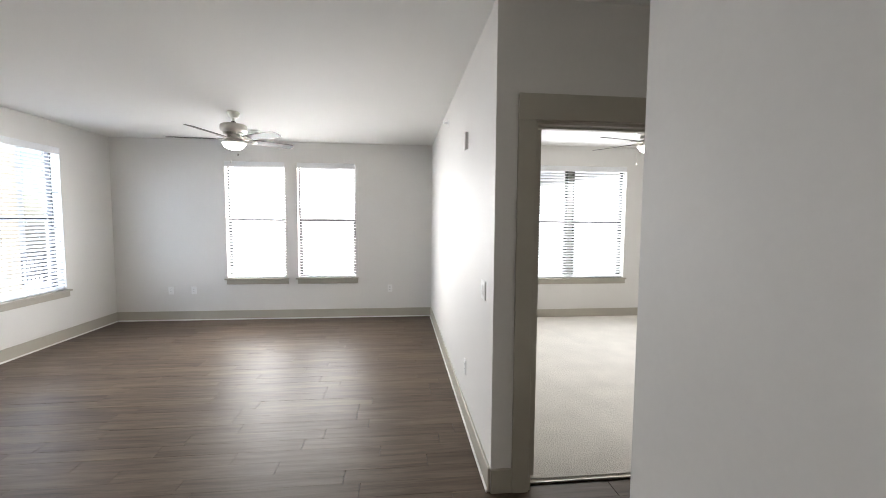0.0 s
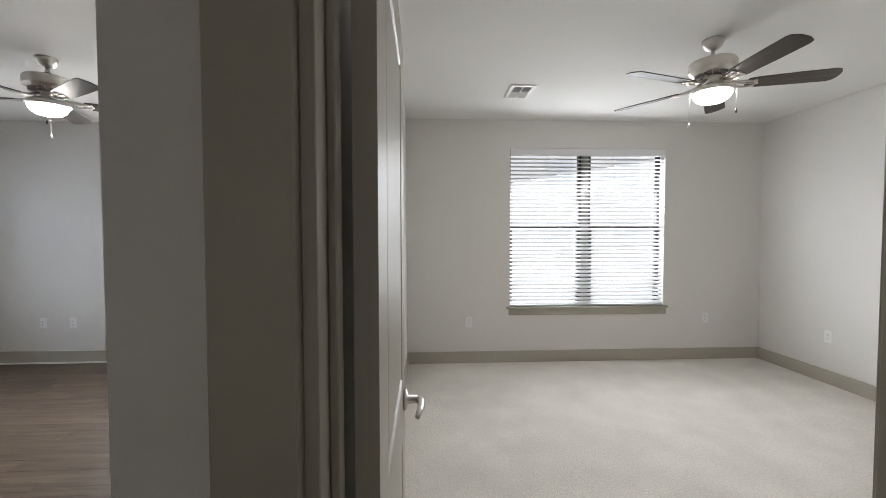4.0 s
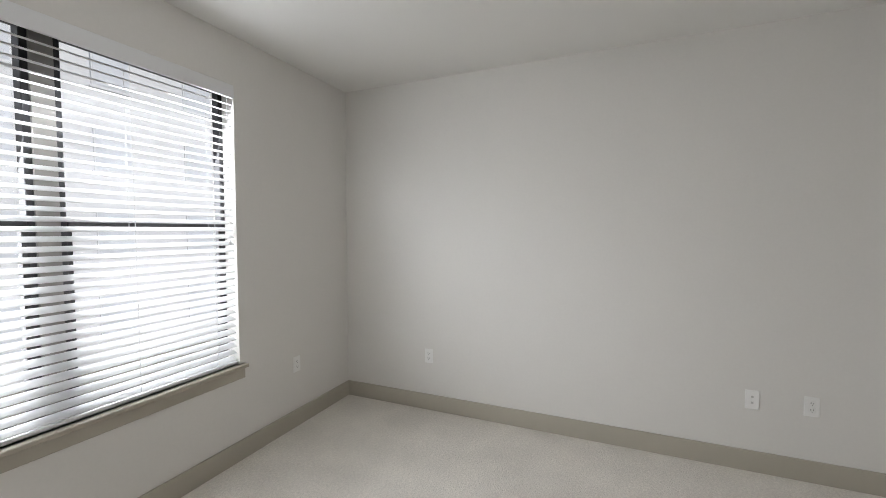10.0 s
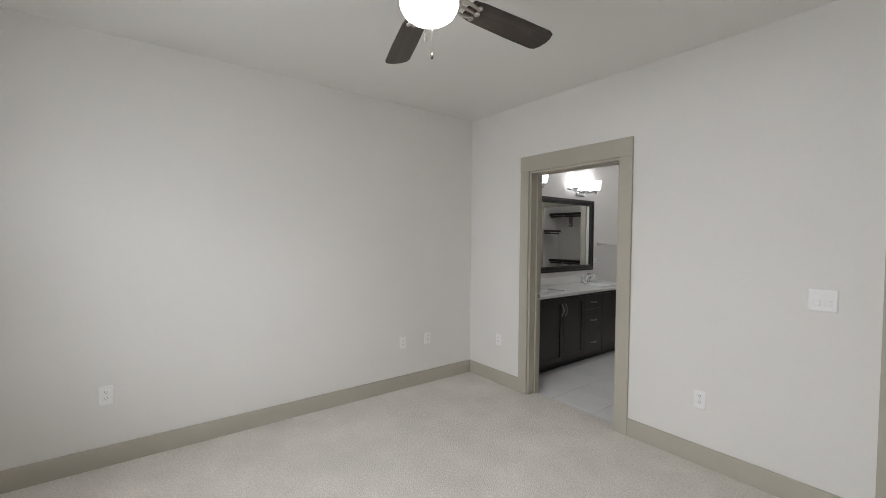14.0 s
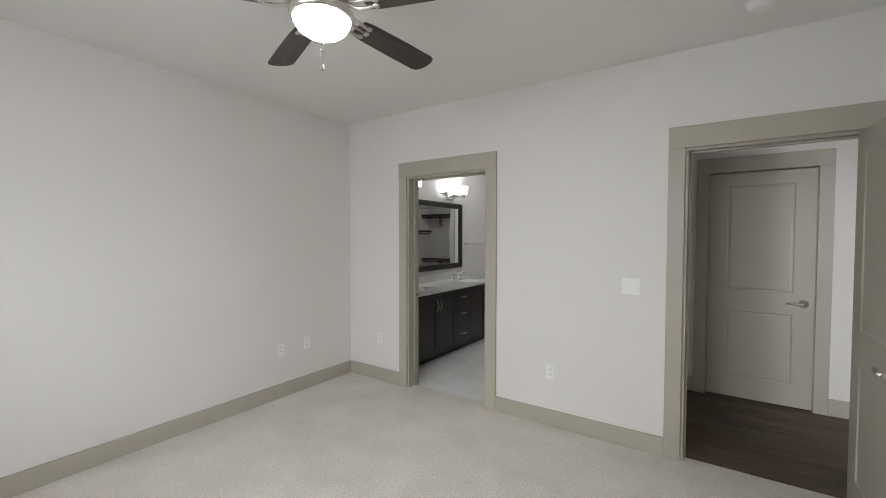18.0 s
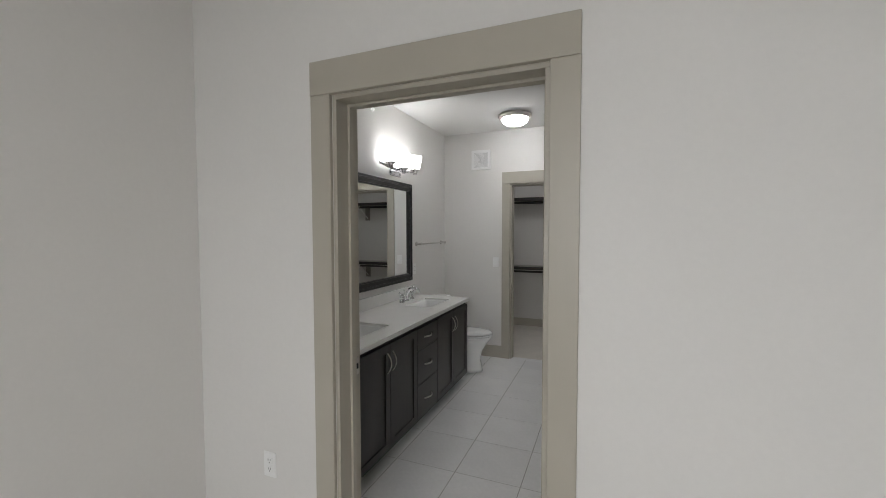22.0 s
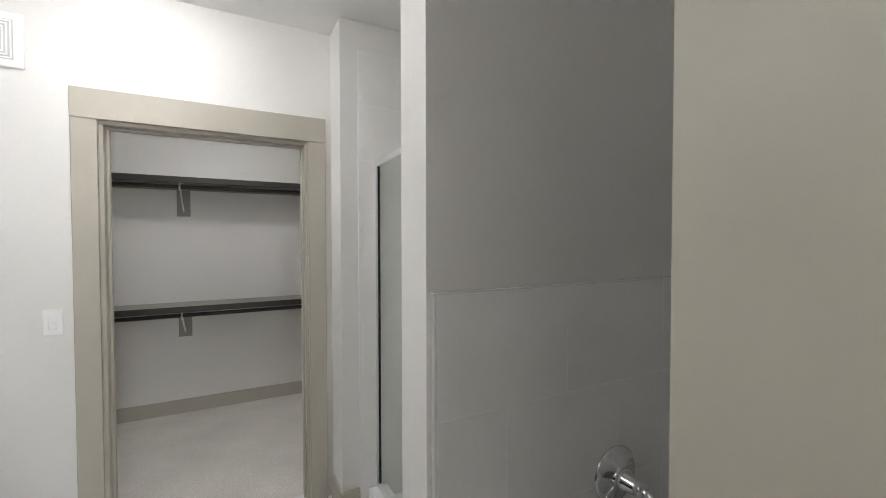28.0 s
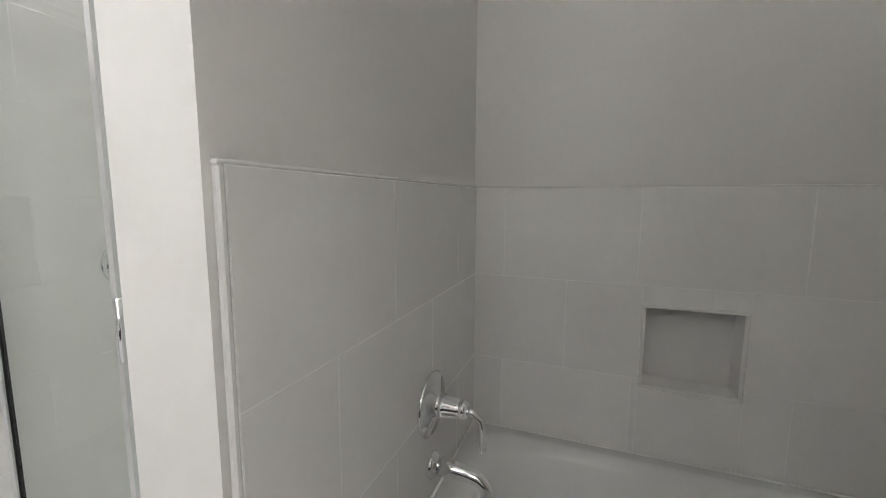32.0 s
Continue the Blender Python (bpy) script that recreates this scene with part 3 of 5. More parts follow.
def blind(name, a0, a1, turn, tilt, drop):
    w, z0, z1 = a1 - a0, SILL, TOP
    t = thing(name, "white faux-wood venetian blind with open slats", "window blind", "venetian blinds")
    t.matrix_world = turn
    part("valance", B(0.004, w - 0.004, -0.012, 0.006, z1 - 0.085, z1 - 0.004, bevel=0.004, seg=2), VINYL, t, "white moulded valance")
    part("headrail", B(0.01, w - 0.01, 0.010, 0.062, z1 - 0.05, z1 - 0.006), VINYL, t)
    part("bottom_rail", B(0.008, w - 0.008, 0.012, 0.060, z0 + drop, z0 + drop + 0.018, bevel=0.003), VINYL, t)
    n = int((z1 - 0.075 - z0 - drop - 0.036) / 0.0430) + 1
    bm = bmesh.new()
    prof = [(-0.025, -0.0015), (-0.0125, 0.0006), (0.0, 0.0013), (0.0125, 0.0006), (0.025, -0.0015)]
    lo = [[bm.verts.new((x, y, z)) for y, z in prof] for x in (0.008, w - 0.008)]
    hi = [[bm.verts.new((x, y, z + 0.0038)) for y, z in prof] for x in (0.008, w - 0.008)]
    for k in range(4):
        bm.faces.new((lo[0][k], lo[0][k + 1], lo[1][k + 1], lo[1][k]))
        bm.faces.new((hi[0][k], hi[1][k], hi[1][k + 1], hi[0][k + 1]))
    for r in (0, 1):
        bm.faces.new([*lo[r], *hi[r][::-1]])
    bm.faces.new((lo[0][0], lo[1][0], hi[1][0], hi[0][0]))
    bm.faces.new((lo[0][4], hi[0][4], hi[1][4], lo[1][4]))
    bmesh.ops.recalc_face_normals(bm, faces=bm.faces)
    me = mesh("slat", bm, SLAT)
    for k in range(n):
        s = new("slat", me)
        s.parent = t
        s.matrix_local = pose(0, 0.036, z0 + drop + 0.036 + k * 0.0430, tilt + random.uniform(-0.8, 0.8), 0, 0)
    ladders = [0.14, w - 0.14] + ([0.5 * w - 0.3, 0.5 * w + 0.3] if w > 1.3 else [])
    for x in ladders:
        for y in (0.010, 0.062):
            part("ladder_cord", B(x - 0.0012, x + 0.0012, y - 0.0008, y + 0.0008, z0 + drop + 0.018, z1 - 0.05), VINYL, t)
    x = w - 0.06
    cord = part("pull_cord", B(x - 0.001, x + 0.001, -0.016, -0.014, 1.42, z1 - 0.09), VINYL, t)
    part("tassel", move(lathe([(0, 0), (0.006, 0.002), (0.004, 0.03), (0, 0.032)], 10), Matrix.Translation((x, -0.015, 1.39))), VINYL, cord)
    return t


for (a, b), m, dbl, tilt in (
    (LW[0], pose(LW[0][0], NORTH_L, 0), False, 20),
    (LW[1], pose(LW[1][0], NORTH_L, 0), False, 6),
    (BW, pose(BW[0], NORTH, 0), True, 24),
    (WW, pose(WEST, WW[0], 0, 0, 0, 90), False, 20),
):
    window("window", a, b, m, dbl)
    blind("venetian_blind", a, b, m, tilt, 0.003)


# ---- ceiling fans ----
def ceiling_fan(label, at, turn):
    """A five-blade fan, origin at the ceiling."""
    t = thing("ceiling_fan", label, "ceiling fan", "ceiling fans", "", at)
    part("canopy", lathe([(0, 0), (0.062, 0), (0.066, -0.012), (0.058, -0.03), (0.050, -0.05), (0.034, -0.062), (0.018, -0.07), (0, -0.07)], 32), NICKEL, t)
    part("downrod", lathe([(0.012, -0.06), (0.012, -0.15)], 16), NICKEL, t)
    part("collar", lathe([(0.012, -0.100), (0.022, -0.103), (0.026, -0.118), (0.042, -0.124), (0.042, -0.130), (0, -0.130)], 24), BRONZE, t, "dark collar on the downrod")
    part("motor_housing", lathe([(0.03, -0.128), (0.105, -0.132), (0.126, -0.138), (0.134, -0.148), (0.136, -0.158), (0.136, -0.196), (0.132, -0.206), (0.118, -0.210), (0.112, -0.220), (0.06, -0.224), (0, -0.224)], 48), NICKEL, t, "brushed nickel motor housing")
    fins = bmesh.new()
    for k in range(40):
        a = 2 * math.pi * k / 40
        f = B(0.062, 0.104, -0.0022, 0.0022, -0.238, -0.221)
        move(f, Matrix.Rotation(a, 4, "Z"))
        me = bpy.data.meshes.new("f")
        f.to_mesh(me)
        f.free()
        fins.from_mesh(me)
        bpy.data.meshes.remove(me)
    part("vent_fins", fins, NICKEL, t)
    part("flywheel", lathe([(0, -0.224), (0.06, -0.224), (0.062, -0.265), (0.05, -0.285), (0, -0.285)], 32), NICKEL, t)
    kit = part("light_fitter", lathe([(0.05, -0.272), (0.055, -0.285), (0.09, -0.295), (0.122, -0.31), (0.126, -0.325), (0.122, -0.338), (0.112, -0.338)], 40), NICKEL, t)
    part("glass_bowl", lathe([(0.113, -0.334), (0.108, -0.352), (0.095, -0.374), (0.07, -0.392), (0.035, -0.402), (0, -0.405)], 40), BOWL, kit, "lit opal glass bowl")
    for sx, ln in ((1, 0.12), (-1, 0.17)):
        a = radians(turn - 93)
        x, y = 0.128 * sx * math.cos(a), 0.128 * sx * math.sin(a)
        c = part("pull_chain", tube([(x * 0.96, y * 0.96, -0.325), (x, y, -0.34), (x, y, -0.335 - ln)], 0.0013, 6), NICKEL, t)
        part("fob", move(lathe([(0, 0), (0.004, -0.004), (0.007, -0.02), (0.005, -0.03), (0, -0.032)], 10), Matrix.Translation((x, y, -0.335 - ln))), BLADE_DARK if sx > 0 else NICKEL, c)
    outline = [(0.19, -0.048), (0.24, -0.056), (0.45, -0.064), (0.62, -0.066), (0.645, -0.058), (0.66, -0.03), (0.664, 0.0), (0.66, 0.03), (0.645, 0.058), (0.62, 0.066), (0.45, 0.064), (0.24, 0.056), (0.19, 0.048), (0.18, 0.0)]
    for k in range(5):
        m = Matrix.Rotation(radians(turn + 72 * k), 4, "Z") @ Matrix.Translation((0, 0, -0.290)) @ Matrix.Rotation(radians(-12), 4, "X")
        bm = bmesh.new()
        lo = [bm.verts.new((x, y, -0.0035)) for x, y in outline]
        bm.faces.new(lo[::-1])
        hi = [bm.verts.new((x, y, 0.0015)) for x, y in outline]
        for i in range(len(lo)):
            j = (i + 1) % len(lo)
            bm.faces.new((lo[i], lo[j], hi[j], hi[i]))
        bm.faces.new(hi)
        bmesh.ops.recalc_face_normals(bm, faces=bm.faces)
        bl = part("blade", bm, BLADE_DARK, t, "dark walnut fan blade")
        bl.matrix_local = m
        bm = bmesh.new()
        vs = [bm.verts.new((x * 0.998, y * 0.985, 0.0018)) for x, y in outline]
        bm.faces.new(vs)
        vs2 = [bm.verts.new((x * 0.998, y * 0.985, 0.0028)) for x, y in outline]
        bm.faces.new(vs2)
        for i in range(len(vs)):
            j = (i + 1) % len(vs)
            bm.faces.new((vs[i], vs[j], vs2[j], vs2[i]))
        bmesh.ops.recalc_face_normals(bm, faces=bm.faces)
        part("blade_top", bm, BLADE_TOP, bl, "silver-grey upper face")
        arm = merge(
            tube([(0.058, 0.0, 0.030), (0.10, 0.012, 0.008), (0.14, 0.03, -0.004), (0.18, 0.034, -0.008), (0.225, 0.028, -0.008)], 0.0075, 8),
            tube([(0.058, 0.0, 0.030), (0.10, -0.012, 0.008), (0.14, -0.03, -0.004), (0.18, -0.034, -0.008), (0.225, -0.028, -0.008)], 0.0075, 8),
            tube([(0.06, 0, 0.030), (0.13, 0, 0.0), (0.24, 0, -0.008)], 0.006, 8),
            lathe([(0, -0.006), (0.013, -0.006), (0.013, -0.012), (0, -0.014)], 12, at=(0.235, 0, 0)), lathe([(0, -0.006), (0.013, -0.006), (0.013, -0.012), (0, -0.014)], 12, at=(0.225, 0.03, 0)), lathe([(0, -0.006), (0.013, -0.006), (0.013, -0.012), (0, -0.014)], 12, at=(0.225, -0.03, 0)))
        a = part("blade_arm", arm, NICKEL, t, "scrolled nickel blade arm")
        a.matrix_local = m
    return t


ceiling_fan("five-blade ceiling fan with lit bowl light in the bedroom", (3.316, 4.685, CEIL), 52)
ceiling_fan("five-blade ceiling fan with lit bowl light in the living room", (-1.195, 5.158, CEIL), 40)


# ---- small wall and ceiling fittings; built facing -y on a wall at y = 0 ----
def outlet(x, y, z, rz, kind="duplex"):
    t = thing("wall_outlet" if kind == "duplex" else "wall_plate", "white plastic duplex power outlet on the wall" if kind == "duplex" else "white plastic wall plate with a small socket", "outlet", "wall outlets", "", (x, y, z), rz)
    part("cover_plate", B(-0.036, 0.036, -0.006, 0, -0.058, 0.058, bevel=0.003), WHITE, t)
    if kind == "duplex":
        for dz in (-0.02, 0.02):
            s = part("socket", B(-0.017, 0.017, -0.009, -0.005, dz - 0.0145, dz + 0.0145, bevel=0.002), WHITE, t)
            for dx in (-0.006, 0.006):
                part("slot", B(dx - 0.0012, dx + 0.0012, -0.0096, -0.0085, dz - 0.001, dz + 0.008), BLACK, s)
            part("slot", B(-0.002, 0.002, -0.0096, -0.0085, dz - 0.010, dz - 0.006), BLACK, s)
    elif kind == "data":
        for dz in (-0.018, 0.018):
            part("jack", B(-0.006, 0.006, -0.008, -0.005, dz - 0.006, dz + 0.006, bevel=0.001), GRILLE, t)
    return t


def switch(x, y, z, rz, n=1):
    t = thing("light_switch", "white plastic rocker light switch plate", "light switch", "light switches", "", (x, y, z), rz)
    w = 0.036 + 0.023 * (n - 1)
    part("cover_plate", B(-w, w, -0.006, 0, -0.058, 0.058, bevel=0.003), WHITE, t)
    for k in range(n):
        c = (k - (n - 1) / 2) * 0.046
        r = part("rocker", merge(B(c - 0.0165, c + 0.0165, -0.008, -0.005, -0.033, 0.033, bevel=0.001), B(c - 0.014, c + 0.014, -0.011, -0.007, -0.03, 0.0, bevel=0.002)), WHITE, t)
    return t


for x, z in ((1.945, 0.465), (4.636, 0.48)):
    outlet(x, NORTH, z, 0)
outlet(EAST, 5.73, 0.456, -90)
outlet(EAST, 3.573, 0.452, -90, "data")
outlet(EAST, 3.291, 0.456, -90)
outlet(3.053, BED_Y, 0.432, 180)
outlet(4.842, BED_Y, 0.446, 180)
for x, k in ((-2.776, "duplex"), (-2.455, "data"), (0.445, "duplex")):
    outlet(x, NORTH_L, 0.451, 0, k)
outlet(PART_W, 3.47, 0.40, -90)
outlet(EAST_B, 0.285, 1.108, -90)
outlet(PART_E, 4.164, 0.47, 90)
outlet(PART_E, 4.386, 0.47, 90, "data")
switch(2.492, BED_Y, 1.14, 180, 2)
switch(4.66, FAR_Y, 1.138, 180, 1)
switch(PART_W, 2.84, 1.105, -90, 2)


def thermostat(x, y, z, rz):
    t = thing("wall_sensor", "slim white plastic chime box on the wall", "wall sensor", "", "", (x, y, z), rz)
    part("case", B(-0.04, 0.04, -0.022, 0, -0.06, 0.06, bevel=0.005, seg=2), WHITE, t)
    part("grille", B(-0.03, 0.03, -0.0235, -0.021, -0.045, -0.01), WHITE, t)


thermostat(PART_W, 3.50, 2.11, -90)


def sprinkler(x, y, z, rz):
    t = thing("fire_sprinkler", "white sidewall fire sprinkler head", "sprinkler", "fire sprinklers", "", (x, y, z), rz)
    part("escutcheon", move(lathe([(0, 0), (0.038, 0), (0.036, 0.006), (0.02, 0.012), (0.012, 0.014), (0, 0.014)], 24), Matrix.Rotation(radians(90), 4, "X")), WHITE, t)
    part("nozzle", move(lathe([(0.010, 0.01), (0.009, 0.03), (0.012, 0.034), (0, 0.036)], 16), Matrix.Rotation(radians(90), 4, "X")), WHITE, t)
    part("deflector", merge(B(-0.016, 0.016, -0.056, -0.052, -0.010, 0.012), B(-0.012, -0.009, -0.054, -0.03, -0.002, 0.002), B(0.009, 0.012, -0.054, -0.03, -0.002, 0.002)), WHITE, t)


sprinkler(PART_W, 4.66, 2.515, -90)
sprinkler(EAST_B, 1.08, 2.565, -90)
sprinkler(PART_E, 4.55, 2.427, 90)


def ceiling_vent(x0, x1, y0, y1, label):
    t = thing("ceiling_vent", label, "air vent", "ceiling vents", "", ((x0 + x1) / 2, (y0 + y1) / 2, CEIL))
    w, d = (x1 - x0) / 2, (y1 - y0) / 2
    part("frame", merge(B(-w, w, -d, -d + 0.03, -0.012, 0, bevel=0.003), B(-w, w, d - 0.03, d, -0.012, 0, bevel=0.003), B(-w, -w + 0.03, -d + 0.03, d - 0.03, -0.012, 0), B(w - 0.03, w, -d + 0.03, d - 0.03, -0.012, 0)), WHITE, t)
    # black sheet in place of the shaded duct behind the slats
    part("backing", B(-w + 0.03, w - 0.03, -d + 0.03, d - 0.03, -0.003, -0.001), BLACK, t)
    n = int((2 * d - 0.06) / 0.018)
    me = mesh("slat", B(-w + 0.03, w - 0.03, -0.008, 0.008, -0.0006, 0.0006), WHITE)
    for k in range(n):
        s = new("slat", me)
        s.parent = t
        s.matrix_local = pose(0, -d + 0.03 + (k + 0.5) * (2 * d - 0.06) / n, -0.008, 40 if k < n / 2 else -40, 0, 0)
    part("bar", B(-0.004, 0.004, -d + 0.03, d - 0.03, -0.014, -0.010), WHITE, t)


ceiling_vent(2.185, 2.40, 5.50, 5.82, "white stamped-metal bedroom ceiling air register")
ceiling_vent(-1.50, -1.22, 6.0, 6.29, "white stamped-metal living room ceiling air register")


def smoke_detector(x, y):
    t = thing("smoke_detector", "round white plastic smoke detector on the ceiling", "smoke detector", "", "", (x, y, CEIL))
    part("base", lathe([(0, 0), (0.068, 0), (0.068, -0.012), (0.06, -0.014)], 32), WHITE, t)
    part("cover", lathe([(0.062, -0.012), (0.06, -0.03), (0.045, -0.04), (0.02, -0.043), (0, -0.043)], 32), WHITE, t)


smoke_detector(1.84, 3.14)


def return_grille(x0, x1, y, z0, z1):
    t = thing("return_air_grille", "long white louvred return air grille above the hall door", "air vent", "", "", ((x0 + x1) / 2, y, (z0 + z1) / 2), 180)
    w, d = (x1 - x0) / 2, (z1 - z0) / 2
    part("frame", merge(B(-w, w, -0.01, 0, -d, -d + 0.02, bevel=0.002), B(-w, w, -0.01, 0, d - 0.02, d, bevel=0.002), B(-w, -w + 0.02, -0.01, 0, -d + 0.02, d - 0.02), B(w - 0.02, w, -0.01, 0, -d + 0.02, d - 0.02)), WHITE, t)
    # shelf grey reused as the shade behind the louvres
    part("backing", B(-w + 0.02, w - 0.02, -0.003, -0.001, -d + 0.02, d - 0.02), SHELFPAINT, t)
    n = int((2 * d - 0.04) / 0.013)
    me = mesh("slat", B(-w + 0.02, w - 0.02, -0.006, 0.006, -0.0006, 0.0006), WHITE)
    for k in range(n):
        s = new("slat", me)
        s.parent = t
        s.matrix_local = pose(0, -0.008, -d + 0.02 + (k + 0.5) * (2 * d - 0.04) / n, 35, 0, 0)
    for k in range(1, 6):
        x = -w + 2 * w * k / 6
        part("divider", B(x - 0.004, x + 0.004, -0.012, -0.004, -d + 0.02, d - 0.02), WHITE, t)


return_grille(1.255, 2.08, 1.215, 2.255, 2.36)


# ---- bathroom vanity ----
VF, VY0, VY1 = 4.735, 0.312, 2.575      # cabinet front, ends
KICK, CAB_TOP = 0.085, 0.815


def strap(points, across, width, thick):
    """A flat bent bar along points, its width along the direction across."""
    pts, u = [Vector(p) for p in points], Vector(across).normalized()
    rings = []
    for k, p in enumerate(pts):
        d = (pts[min(k + 1, len(pts) - 1)] - pts[max(k - 1, 0)]).normalized()
        v = d.cross(u).normalized() * thick / 2
        e, c = u * width / 2, 0.7
        rings.append([p + e * c + v, p - e * c + v, p - e + v * 0.4, p - e - v * 0.4, p - e * c - v, p + e * c - v, p + e - v * 0.4, p + e + v * 0.4])
    return loft(rings, True, False)


def vanity_unit(y0, y1, style):
    name = "drawer_cabinet" if style == "drawers" else "door_cabinet"
    t = thing(name, "dark espresso shaker vanity cabinet with three drawers" if style == "drawers" else "dark espresso shaker vanity cabinet with two doors" if style == "doors" else "dark espresso vanity filler panel", "cabinet", "vanity cabinets", "", (0, 0, 0))
    part("carcass", merge(B(VF + 0.002, VF + 0.02, y0, y1, KICK, CAB_TOP), B(VF + 0.02, EAST_B - 0.01, y0, y0 + 0.016, KICK, CAB_TOP), B(VF + 0.02, EAST_B - 0.01, y1 - 0.016, y1, KICK, CAB_TOP), B(VF + 0.02, EAST_B - 0.01, y0 + 0.016, y1 - 0.016, KICK, KICK + 0.016), B(EAST_B - 0.01, EAST_B, y0, y1, KICK, CAB_TOP)), ESPRESSO, t)
    part("toe_kick", B(VF + 0.07, EAST_B, y0, y1, 0, KICK), ESPRESSO, t)

    def front(n, a, b, c, d, fr):
        o = part(n, merge(B(VF - 0.018, VF, a, a + fr, c, d), B(VF - 0.018, VF, b - fr, b, c, d), B(VF - 0.018, VF, a + fr, b - fr, c, c + fr), B(VF - 0.018, VF, a + fr, b - fr, d - fr, d)), ESPRESSO, t)
        part("inset_panel", B(VF - 0.010, VF, a + fr - 0.002, b - fr + 0.002, c + fr - 0.002, d - fr + 0.002), ESPRESSO, o)
        return o

    def pull(o, a, b, vertical):
        x = VF - 0.018
        if vertical:
            pts = arc((x, a, b - 0.065), (x - 0.055, a, b), (x, a, b + 0.065), 12)
        else:
            pts = arc((x, a - 0.065, b), (x - 0.055, a, b), (x, a + 0.065, b), 12)
        part("handle", strap(pts, (0, 1, 0) if vertical else (0, 0, 1), 0.013, 0.004), SATIN, o, "arched flat satin nickel handle")

    g = 0.002
    z0, z1 = KICK + 0.01, CAB_TOP - 0.03
    if style == "doors":
        m = (y0 + y1) / 2
        for a, b, h in ((y0 + g, m - g, m - 0.032), (m + g, y1 - g, m + 0.032)):
            o = front("door", a, b, z0, z1, 0.055)
            pull(o, h, z1 - 0.12, True)
    elif style == "drawers":
        h = (z1 - z0)
        cuts = (z0, z0 + h * 0.385, z0 + h * 0.76, z1)
        for c, d in zip(cuts, cuts[1:]):
            o = part("drawer", B(VF - 0.018, VF, y0 + g, y1 - g, c + g, d - g, bevel=0.0015), ESPRESSO, t, "flat slab drawer front")
            pull(o, (y0 + y1) / 2, (c + d) / 2, False)
    else:
        part("filler", B(VF - 0.018, VF, y0 + g, y1, z0, z1), ESPRESSO, t)
    return t


vanity_unit(VY0, 1.077, "doors")
vanity_unit(1.077, 1.452, "drawers")
vanity_unit(1.452, 2.247, "doors")
vanity_unit(2.247, VY1, "filler")


def countertop():
    t = thing("countertop", "white quartz vanity countertop with two undermount sinks cut out", "countertop")
    x0, x1, y0, y1, z0, z1 = 4.703, EAST_B, 0.29, VY1, CAB_TOP, 0.845
    holes = [(4.845, 5.108, 0.465, 0.923), (4.845, 5.108, 1.627, 2.085)]
    bm = bmesh.new()
    box(bm, x0, holes[0][0], y0, y1, z0, z1)
    box(bm, holes[0][1], x1, y0, y1, z0, z1)
    ys = [y0, holes[0][2], holes[0][3], holes[1][2], holes[1][3], y1]
    for a, b in ((ys[0], ys[1]), (ys[2], ys[3]), (ys[4], ys[5])):
        box(bm, holes[0][0], holes[0][1], a, b, z0, z1)
    part("slab", bm, QUARTZ, t)
    part("backsplash", B(EAST_B - 0.02, EAST_B, y0, y1, z1, z1 + 0.10, bevel=0.002), QUARTZ, t)
    part("side_splash", B(x0 + 0.04, EAST_B - 0.02, y1 - 0.02, y1, z1, z1 + 0.10, bevel=0.002), QUARTZ, t)
    for a, b, c, d in holes:
        s = thing("sink", "white porcelain undermount rectangular sink basin", "sink", "vanity sinks")
        bm = bmesh.new()
        n = 5
        rings = []
        for k, (inset, z) in enumerate(((-0.004, z0 + 0.012), (0.003, z0 + 0.012), (0.006, z0 + 0.006), (0.014, z0 - 0.04), (0.028, z0 - 0.085), (0.06, z0 - 0.108), (0.11, z0 - 0.112))):
            ring = []
            r = max(0.03 - inset * 0.1, 0.01)
            for cx, cy, a0 in ((b - inset - r, d - inset - r, 0), (a + inset + r, d - inset - r, 90), (a + inset + r, c + inset + r, 180), (b - inset - r, c + inset + r, 270)):
                for q in range(n):
                    an = radians(a0 + 90 * q / (n - 1))
                    ring.append(bm.verts.new((cx + r * math.cos(an), cy + r * math.sin(an), z)))
            rings.append(ring)
        for p, q in zip(rings, rings[1:]):
            for k in range(len(p)):
                j = (k + 1) % len(p)
                bm.faces.new((p[k], p[j], q[j], q[k])).smooth = True
        bm.faces.new(rings[-1])
        bmesh.ops.recalc_face_normals(bm, faces=bm.faces)
        for f in bm.faces:
            if f.normal.z < 0 and abs(f.normal.z) > 0.9:
                f.normal_flip()
        part("basin", bm, PORCELAIN, s)
        part("drain", lathe([(0, 0.004), (0.018, 0.004), (0.021, 0.002), (0.021, -0.002)], 20, at=((a + b) / 2, (c + d) / 2, z0 - 0.111)), CHROME, s)
    return t


countertop()


